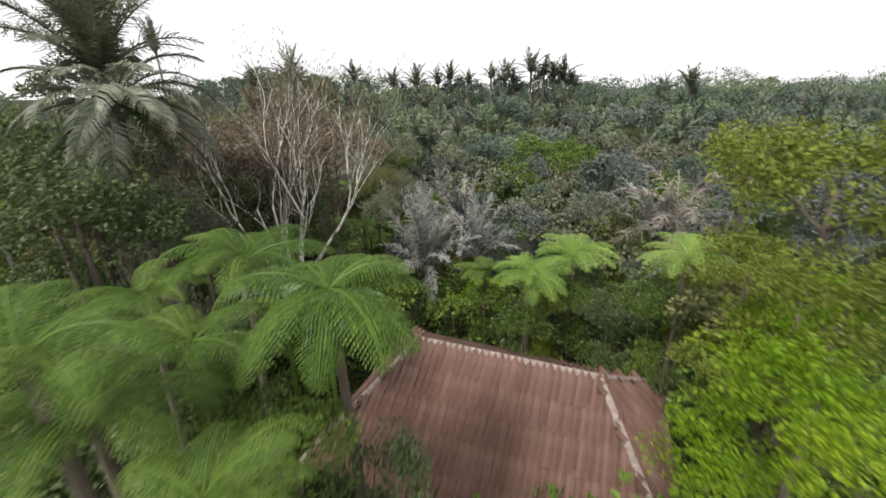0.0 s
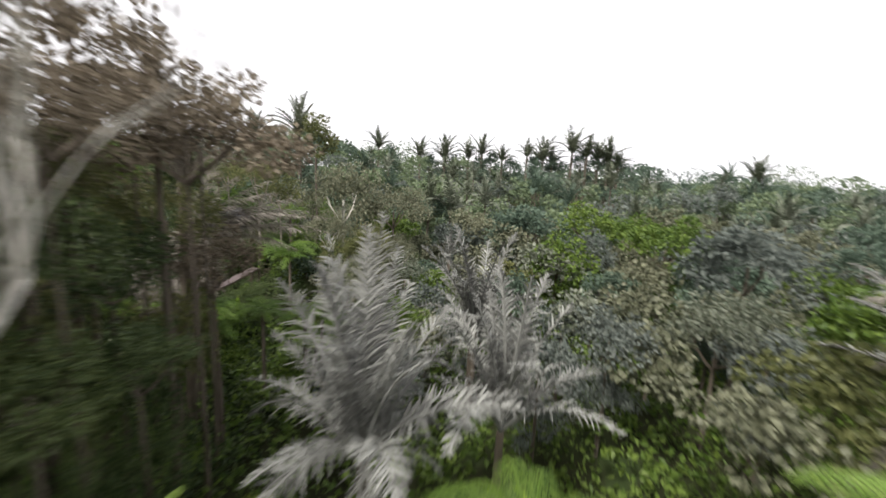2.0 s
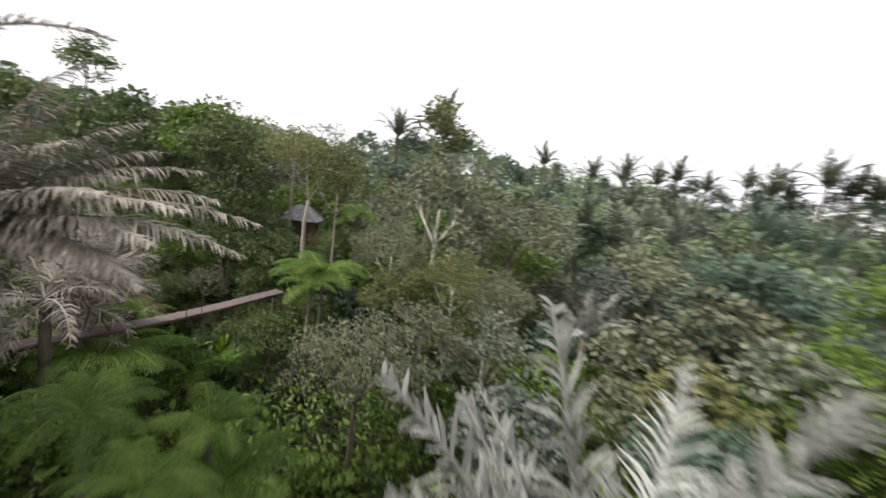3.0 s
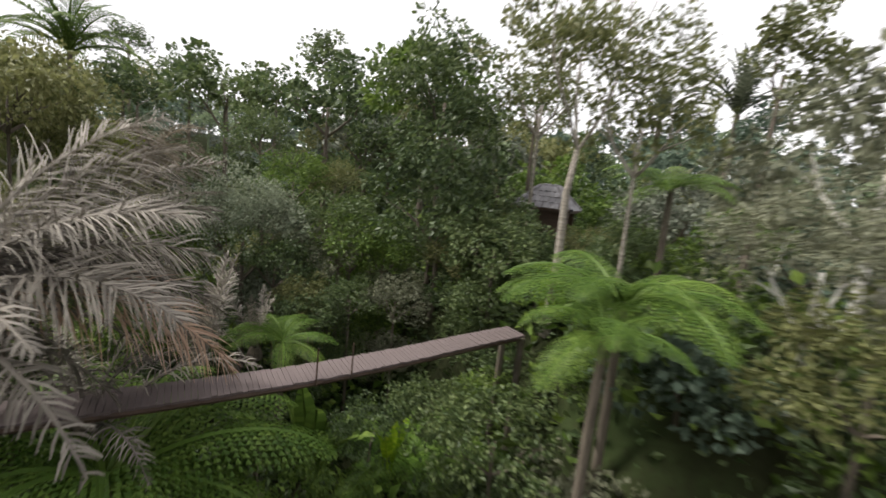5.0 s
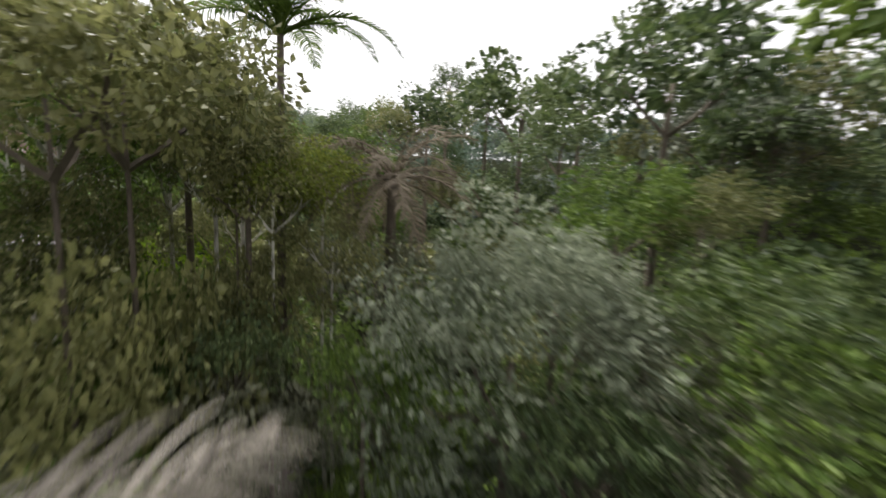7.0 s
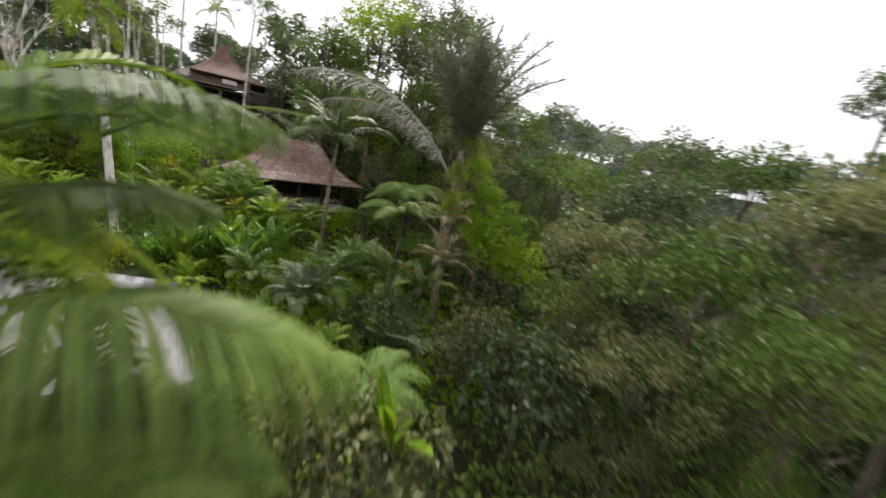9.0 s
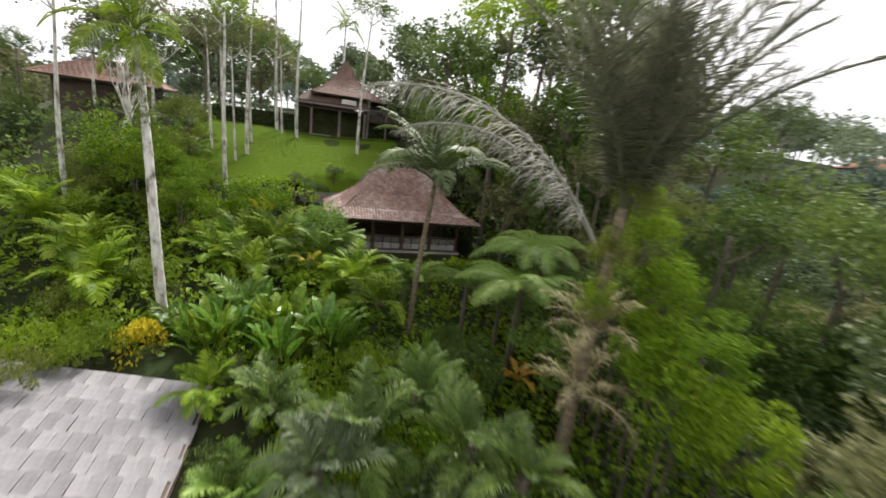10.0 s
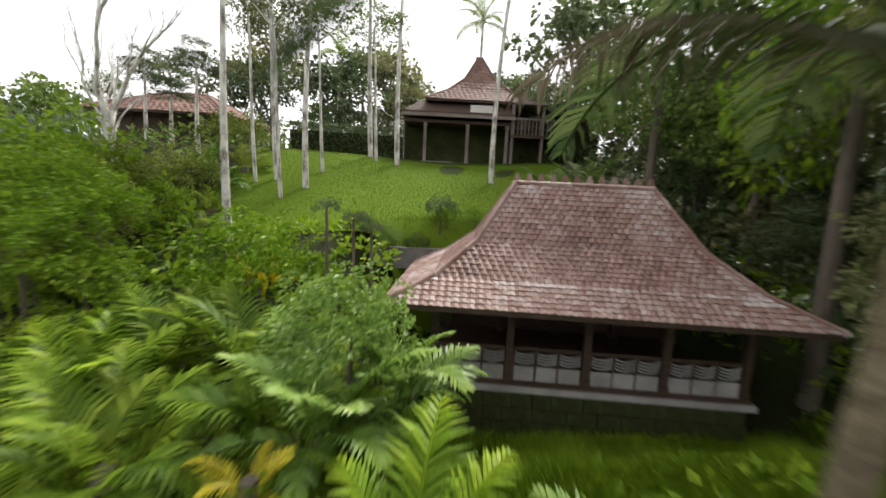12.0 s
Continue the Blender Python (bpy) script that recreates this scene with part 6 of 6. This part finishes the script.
def footbridge():
    t = thing("footbridge", pose(0, 0, 0), "narrow footbridge of weathered grey planks over the gully", "bridge")
    y0, y1, n = 33.2, 43.6, 130
    r = random.Random(2)

    def deck_z(y):
        return -11.0 - 0.12 * math.sin(math.pi * (y - y0) / (y1 - y0))

    def deck_x(y):
        return -14.12 - 0.30 * ss(38, 43.6, y)
    pl = [Shape().box((-0.31, 0.004, -0.035), (0.31, (y1 - y0) / n - 0.001, 0.0)).mesh("plank", WOOD_DECK) for k in range(2)]
    for i in range(n):
        y = y0 + (y1 - y0) * i / n
        hang("plank", pl[i % 2], t, pose(deck_x(y) + r.uniform(-0.015, 0.015), y, deck_z(y) + r.uniform(-0.004, 0.004), 0, r.uniform(-0.6, 0.6), r.uniform(-0.7, 0.7)))
    for s in (-1, 1):
        pts = [Vector((deck_x(y0 + (y1 - y0) * k / 12) + s * 0.26, y0 + (y1 - y0) * k / 12, deck_z(y0 + (y1 - y0) * k / 12) - 0.08)) for k in range(13)]
        hang("beam", Shape().tube(pts, [0.05] * 13, 6).mesh("beam", WOOD_DARK), t)
    for k, y in enumerate((38.75, 39.35)):
        hang("post", Shape().tube([Vector((deck_x(y) + 0.33, y, deck_z(y) - 0.1)), Vector((deck_x(y) + 0.34, y, deck_z(y) + 0.55))], [0.015, 0.013], 5).mesh("post", WOOD_DARK), t)
    for y in (y0 + 0.1, y1 - 0.1):
        for s in (-1, 1):
            hang("support", Shape().tube([Vector((deck_x(y) + s * 0.3, y, ground_z(-14, y) - 0.3)), Vector((deck_x(y) + s * 0.3, y, deck_z(y) - 0.05))], [0.09, 0.08], 7).mesh("support", BARK), t)


footbridge()


def old_trunk():
    """The grey trunk at the bridge's end, ivy round its foot."""
    x, y, z = -14.97, 45.22, -10.98
    g = ground_z(x, y)
    t = thing("ivy_trunk_tree", pose(x, y, g), "grey-barked tree with ivy round the foot of its trunk", "tree")
    h = z - g
    pts = [Vector((0, 0, -0.2)), Vector((0, 0, h)), Vector((0.02, 0.03, h + 1.6)), Vector((-0.03, 0.0, h + 3.3)), Vector((0.06, 0.05, h + 4.4))]
    hang("trunk", Shape().tube(pts, [0.15, 0.13, 0.11, 0.09, 0.07], 8).mesh("trunk", BARK_RING, True), t)
    r = random.Random(12)
    for k, d in enumerate((Vector((0.1, -0.75, 0.9)), Vector((0.3, 0.5, 1.0)), Vector((-0.4, 0.1, 1.1)))):
        sh = Shape()
        limb_shape(sh, pts[-1], d.normalized(), 2.4, 0.045, 2, r, 0.55, 3, 0.15, None, 0.2, 0.7, 6)
        hang("limb", sh.mesh("limb", BARK_RING, True), t)
        dressed("foliage", CROWN_THIN[k], t, Matrix.Translation(pts[-1] + d * 2.2) @ Matrix.Diagonal((1.7, 1.7, 1.5, 1)), LEAF_OLIVE)
    dressed("ivy", CROWN_HD_TALL[0], t, pose(0, 0, h + 0.55) @ Matrix.Diagonal((0.42, 0.42, 0.75, 1)), LEAF_BRIGHT, "bright green ivy")


old_trunk()


# ---- lawn, hedge and terrace edge ----
def lawn():
    v, f = [], []
    xs = [-46.5 + 0.5 * i for i in range(29)]
    ys = [-9.2 + 0.5 * i for i in range(19)]
    for y in ys:
        for x in xs:
            v.append((x, y, ground_z(x, y) + 0.03))
    w = len(xs)
    for j in range(len(ys) - 1):
        for i in range(w - 1):
            f.append((j * w + i, j * w + i + 1, (j + 1) * w + i + 1, (j + 1) * w + i))
    tagged(new("lawn", mesh_of("lawn", v, f, GRASS, True)), "sloping mown green lawn below the house", "lawn", kind="structure")
    r, sh = random.Random(4), Shape()
    for i in range(70000):
        x, y = r.uniform(-46.4, -32.6), r.uniform(-9.1, -0.3)
        p = Vector((x, y, ground_z(x, y) + 0.02))
        d = Vector((r.uniform(-0.5, 0.5), r.uniform(-0.5, 0.5), 1)).normalized()
        s = d.cross(rand_dir(r)).normalized() * 0.012
        n = len(sh.v)
        sh.v += [tuple(p - s), tuple(p + s), tuple(p + d * r.uniform(0.025, 0.065))]
        sh.f.append((n, n + 1, n + 2))
    tagged(new("lawn_grass", sh.mesh("lawn_grass", BLADE)), "short green grass blades of the lawn", "grass", kind="stuff")


def tall_grass(name, x0, x1, y0, y1, count, high, seed, label):
    """Loose long grass: thin bent blades of two pieces each."""
    r, sh = random.Random(seed), Shape()
    for i in range(count):
        x, y = r.uniform(x0, x1), r.uniform(y0, y1)
        p = Vector((x, y, ground_z(x, y) - 0.02))
        h = high * r.uniform(0.4, 1.1) * (0.6 + 0.6 * abs(noise.noise(Vector((x * 0.6, y * 0.6, 2.0)))))
        d = Vector((r.uniform(-0.35, 0.35), r.uniform(-0.35, 0.35), 1)).normalized()
        s = d.cross(rand_dir(r)).normalized() * r.uniform(0.006, 0.013)
        m = p + d * h * 0.6
        e = m + (d + Vector((d.x * 2.2, d.y * 2.2, -0.25))).normalized() * h * 0.5
        n = len(sh.v)
        sh.v += [tuple(p - s), tuple(p + s), tuple(m + s * 0.8), tuple(m - s * 0.8), tuple(e)]
        sh.f += [(n, n + 1, n + 2, n + 3), (n + 3, n + 2, n + 4)]
    tagged(new(name, sh.mesh(name, LEAF_BRIGHT)), label, "grass", kind="stuff")


tall_grass("pavilion_grass", -48.4, -39.9, 4.75, 7.6, 60000, 0.6, 14, "loose fresh green grass before the pavilion plinth")
lawn()


def hedge(x0, y0, x1, y1, h, d, seed, label):
    r = random.Random(seed)
    m = (x0 + x1) / 2, (y0 + y1) / 2
    ln = math.hypot(x1 - x0, y1 - y0)
    t = thing("hedge", pose(m[0], m[1], min(ground_z(x0, y0), ground_z(x1, y1)), 0, 0, math.degrees(math.atan2(y1 - y0, x1 - x0))), label, "hedge", "hedges")
    sh = Shape()
    for i in range(int(ln * (h + 0.4) * 420)):
        side = r.random()
        p = Vector((r.uniform(-ln / 2, ln / 2), r.choice((-d, d)) * r.uniform(0.8, 1.05), r.uniform(0, h))) if side < 0.7 else Vector((r.uniform(-ln / 2, ln / 2), r.uniform(-d, d), h * r.uniform(0.95, 1.04)))
        ld = rand_dir(r)
        sh.leaf(p, ld, ld.cross(rand_dir(r)).normalized(), r.uniform(0.07, 0.14), 0.035)
    hang("foliage", sh.mesh("foliage", LEAF_DARK), t)
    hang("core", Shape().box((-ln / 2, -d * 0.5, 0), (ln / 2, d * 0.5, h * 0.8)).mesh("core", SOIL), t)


hedge(-33.4, -9.0, -38.9, -9.6, 1.55, 0.35, 1, "tall clipped dark green hedge beside the house")
ex, ey, ez = -39.22, -0.41, -7.23
tagged(new("terrace_edge", Shape().box((-3.0, -0.12, -0.6), (3.2, 0.12, 0.05)).mesh("terrace_edge", STONE)), "low mossy stone edge of the lawn terrace", "terrace wall").matrix_basis = pose(ex, ey, ez, 0, 0, -4)


# ---- undergrowth that hides the jungle floor ----
def undergrowth(name, mat, x0, x1, y0, y1, step, seed, high, size, leaves=46, skip=None):
    r, sh = random.Random(seed), Shape()
    for i in range(int((x1 - x0) / step)):
        for j in range(int((y1 - y0) / step)):
            x, y = x0 + (i + r.random()) * step, y0 + (j + r.random()) * step
            if skip and skip(x, y):
                continue
            g = ground_z(x, y)
            hgt = high * (0.25 + 1.1 * abs(noise.noise(Vector((x * 0.23, y * 0.23, seed)))) + 0.3 * r.random())
            rad = step * r.uniform(0.55, 0.95)
            for k in range(leaves):
                e = rand_dir(r)
                q = abs(e.z)
                p = Vector((x + e.x * rad, y + e.y * rad, g + hgt * q * r.uniform(0.5, 1.05) + 0.03))
                ld = (Vector((e.x, e.y, 0.25)) + rand_dir(r) * 0.6).normalized()
                s = ld.cross(rand_dir(r)).normalized()
                ln = size * r.uniform(0.6, 1.35)
                sh.leaf(p, ld, s, ln, ln * 0.3, 0.3)
    tagged(new(name, sh.mesh(name, mat)), "thick tangle of leafy undergrowth on the slope", "undergrowth", kind="stuff")


def roofed(x, y):
    return (-48.4 < x < -39.9 and -1.6 < y < 7.4) or (-35 < x < -27.5 and 11 < y < 21) or (-4.5 < x < 5.5 and 9 < y < 17) or (-47 < x < -32.5 and -9 < y < -0.2)


undergrowth("undergrowth", LEAF_MID, -20, 30, 2, 66, 1.35, 1, 3.0, 0.34, 36, roofed)
undergrowth("slope_growth", LEAF_MID, -16, 24, -16, 2, 1.7, 8, 2.0, 0.34, 34, roofed)
undergrowth("gully_growth", LEAF_DARK, -30, -7, 26, 54, 0.85, 2, 2.0, 0.23, 46, lambda x, y: False)
undergrowth("bank_growth", LEAF_BRIGHT, -50, -24, 0, 24, 0.9, 3, 1.2, 0.25, 44, roofed)
undergrowth("valley_growth", LEAF_DARK, -76, -46, -18, 46, 1.5, 4, 3.0, 0.34, 46, roofed)
undergrowth("wood_floor_growth", LEAF_MID, -48, -20, 24, 64, 1.3, 5, 2.4, 0.28, 46, roofed)
undergrowth("garden_growth", LEAF_MID, -34, -14, -14, 24, 1.5, 6, 1.5, 0.28, 40, roofed)

# ---- filler forest ----
FLIGHT = [(0, 0, 0), (0, 5, -1.4), (0, 10, -2.8), (1, 16, -4), (2, 23, -4.6), (1, 30, -4.9), (-1, 33, -5.3), (-5, 36.5, -6.9), (-9.6, 37.8, -8.3), (-13.4, 38.9, -8.2), (-16.5, 38.2, -7.7), (-23, 35.5, -6.2), (-30, 31, -4), (-33, 28, -2.8), (-36, 24, -2.4), (-37.5, 21, -2.8), (-39, 17, -3.6), (-40, 12.5, -5)]


def corridor(x, y):
    """Distance in plan to the line of flight, and the flight's height there."""
    best = (1e9, 0)
    for (ax, ay, az), (bx, by, bz) in zip(FLIGHT, FLIGHT[1:]):
        dx, dy = bx - ax, by - ay
        t = max(0, min(1, ((x - ax) * dx + (y - ay) * dy) / (dx * dx + dy * dy)))
        d = math.hypot(x - ax - t * dx, y - ay - t * dy)
        best = min(best, (d, az + t * (bz - az)))
    return best


def open_garden(x, y):
    return -50 < x < -26 and -16 < y < 8


def forest(x0, x1, y0, y1, step, mats, top, seed, rad=(2.2, 3.4)):
    r = random.Random(seed)
    nx, ny = int((x1 - x0) / step), int((y1 - y0) / step)
    for i in range(nx):
        for j in range(ny):
            x, y = x0 + (i + r.random()) * step, y0 + (j + r.random()) * step
            rd = r.uniform(*rad)
            d, fz = corridor(x, y)
            if open_garden(x, y) or (-6 < x < 9 and 4 < y < 18):
                continue
            z = ground_z(x, y) + top * r.uniform(0.6, 1.1)
            if d < 16:
                rd *= 0.7
                z = min(z, fz - 3.2 - rd - max(0, 8 - d) * 0.3)
            s = r.randrange(1000)
            m = r.choice(mats)
            if d < rd + 0.8 and z + rd > fz - 2:
                continue
            if z - rd * 0.8 < ground_z(x, y):
                shrub(x, y, rd * 0.75, m, s)
            else:
                tree(x, y, z, rd, m, s, skirt=d < 32)


forest(-14, 34, 30, 64, 4.8, (LEAF_HAZE, LEAF_HOARY, LEAF_HAZE_GREY, LEAF_MID), 7.5, 1)
forest(-50, -14, 46, 74, 5.0, (LEAF_DARK, LEAF_MID, LEAF_OLIVE, LEAF_GREY), 6.0, 2)
forest(-62, -18, 20, 44, 5.4, (LEAF_DARK, LEAF_MID, LEAF_OLIVE), 3.6, 3)
forest(-80, -48, -18, 24, 6.0, (LEAF_OLIVE, LEAF_MID, LEAF_DARK), 7.0, 4)
forest(-55, -12, -40, -16, 7.0, (LEAF_DARK, LEAF_MID, LEAF_OLIVE), 8.0, 5)
forest(-24, 12, 2, 22, 5.0, (LEAF_DARK, LEAF_MID), 4.0, 6)


def far_woods(x0, x1, y0, y1, step, seed, name, skip=None, tall=1.0):
    """Distant woods: domed crowns of several lobes in three tones with the haze mixed in, one sheet of leaves for each
    tone.
    """
    r = random.Random(seed)
    tones = [(Shape(), LEAF_HAZE, ""), (Shape(), LEAF_HAZE_PALE, "_light"), (Shape(), LEAF_HAZE_GREY, "_grey")]
    for i in range(int((x1 - x0) / step)):
        for j in range(int((y1 - y0) / step)):
            x, y = x0 + (i + r.random()) * step, y0 + (j + r.random()) * step
            if skip and skip(x, y):
                continue
            sh = tones[r.choice((0, 0, 1, 1, 2))][0]
            g = ground_z(x, y)
            rad = r.uniform(0.38, 0.72) * step
            z = g + (r.uniform(2.2, 6.0) + 2.4 * noise.noise(Vector((x * 0.07, y * 0.07, 9)))) * tall
            if r.random() < 0.07:
                z += 2.5
            sh.tube([Vector((x, y, g - 0.3)), Vector((x, y, z))], [0.2, 0.1], 4)
            for lobe in range(4):
                c = Vector((x, y, z)) + Vector((r.uniform(-1, 1), r.uniform(-1, 1), r.uniform(-0.35, 0.6))) * rad * 0.6
                lr = rad * r.uniform(0.4, 0.7)
                for k in range(96):
                    e = rand_dir(r)
                    if e.z < -0.3:
                        e.z = -e.z
                    p = c + Vector((e.x, e.y, e.z * 0.85)) * lr * r.uniform(0.85, 1.1)
                    ld = (e * 0.7 + rand_dir(r) * 0.8 - UP * 0.35).normalized()
                    ln = r.uniform(0.32, 0.75)
                    sh.leaf(p, ld, ld.cross(rand_dir(r)).normalized(), ln, ln * 0.42)
    for sh, mat, suffix in tones:
        tagged(new(name + suffix, sh.mesh(name + suffix, mat)), "distant jungle canopy covering the slopes", "woods", kind="stuff")


far_woods(-60, 130, 62, 142, 6.2, 11, "far_woods")
far_woods(-120, 260, 142, 260, 12.0, 15, "ridge_woods", None, 1.3)
far_woods(34, 90, 10, 64, 6.5, 12, "east_woods")
far_woods(-160, -78, -50, 110, 7.0, 13, "west_woods")
far_woods(-80, -50, 44, 110, 6.6, 16, "gully_woods")
far_woods(-80, -60, 22, 44, 6.0, 17, "valley_edge_woods")
far_woods(-64, -16, 58, 66, 5.0, 18, "hill_woods", None, 0.8)
far_woods(-60, -48, 36, 60, 5.5, 19, "hill_edge_woods", None, 0.7)
far_woods(-80, 60, -75, -18, 7.0, 14, "south_woods", lambda x, y: -56 < x < -12 and y > -40)
for i, (px, py, pz) in enumerate(((-7.45, 121.73, 0.89), (-1.29, 121.96, 1.33), (7.17, 122.10, 1.32), (16.87, 120.30, 1.69), (26.95, 118.78, 3.05), (34.38, 118.40, 1.17), (66.31, 118.45, -0.74), (-24.40, 121.96, 2.85), (-33.33, 78.30, 0.98), (-26.92, 79.85, 1.36), (1.9, 121.0, 2.4), (13.2, 121.5, 2.6), (23.6, 119.4, 3.9), (29.8, 119.0, 2.6), (19.4, 121.2, 1.0), (31.9, 118.6, 2.0), (-13.6, 121.8, 1.2))):
    palm(px, py, pz, 6.4 - i % 3, 22, FAR_FRONDS, PALM_DARK, 60 + i, 0.3, BARK, "ridge_palm", last=4, vary=0.65, label="dark palm standing out on the ridge", group="ridge palms")
    tree(px + 2.5, py + 1.0, pz - 2.2, 2.6, LEAF_HAZE, 670 + i, CROWN_TALL)
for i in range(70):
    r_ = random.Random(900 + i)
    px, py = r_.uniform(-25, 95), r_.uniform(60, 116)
    palm(px, py, ground_z(px, py) + r_.uniform(4.5, 8.5), r_.uniform(3.0, 4.8), 15, FAR_FRONDS, (PALM_DARK, LEAF_HAZE, LEAF_GREY)[i % 3], 700 + i, 0.16, BARK, "slope_palm", label="palm rising from the far jungle slope", group="slope palms")
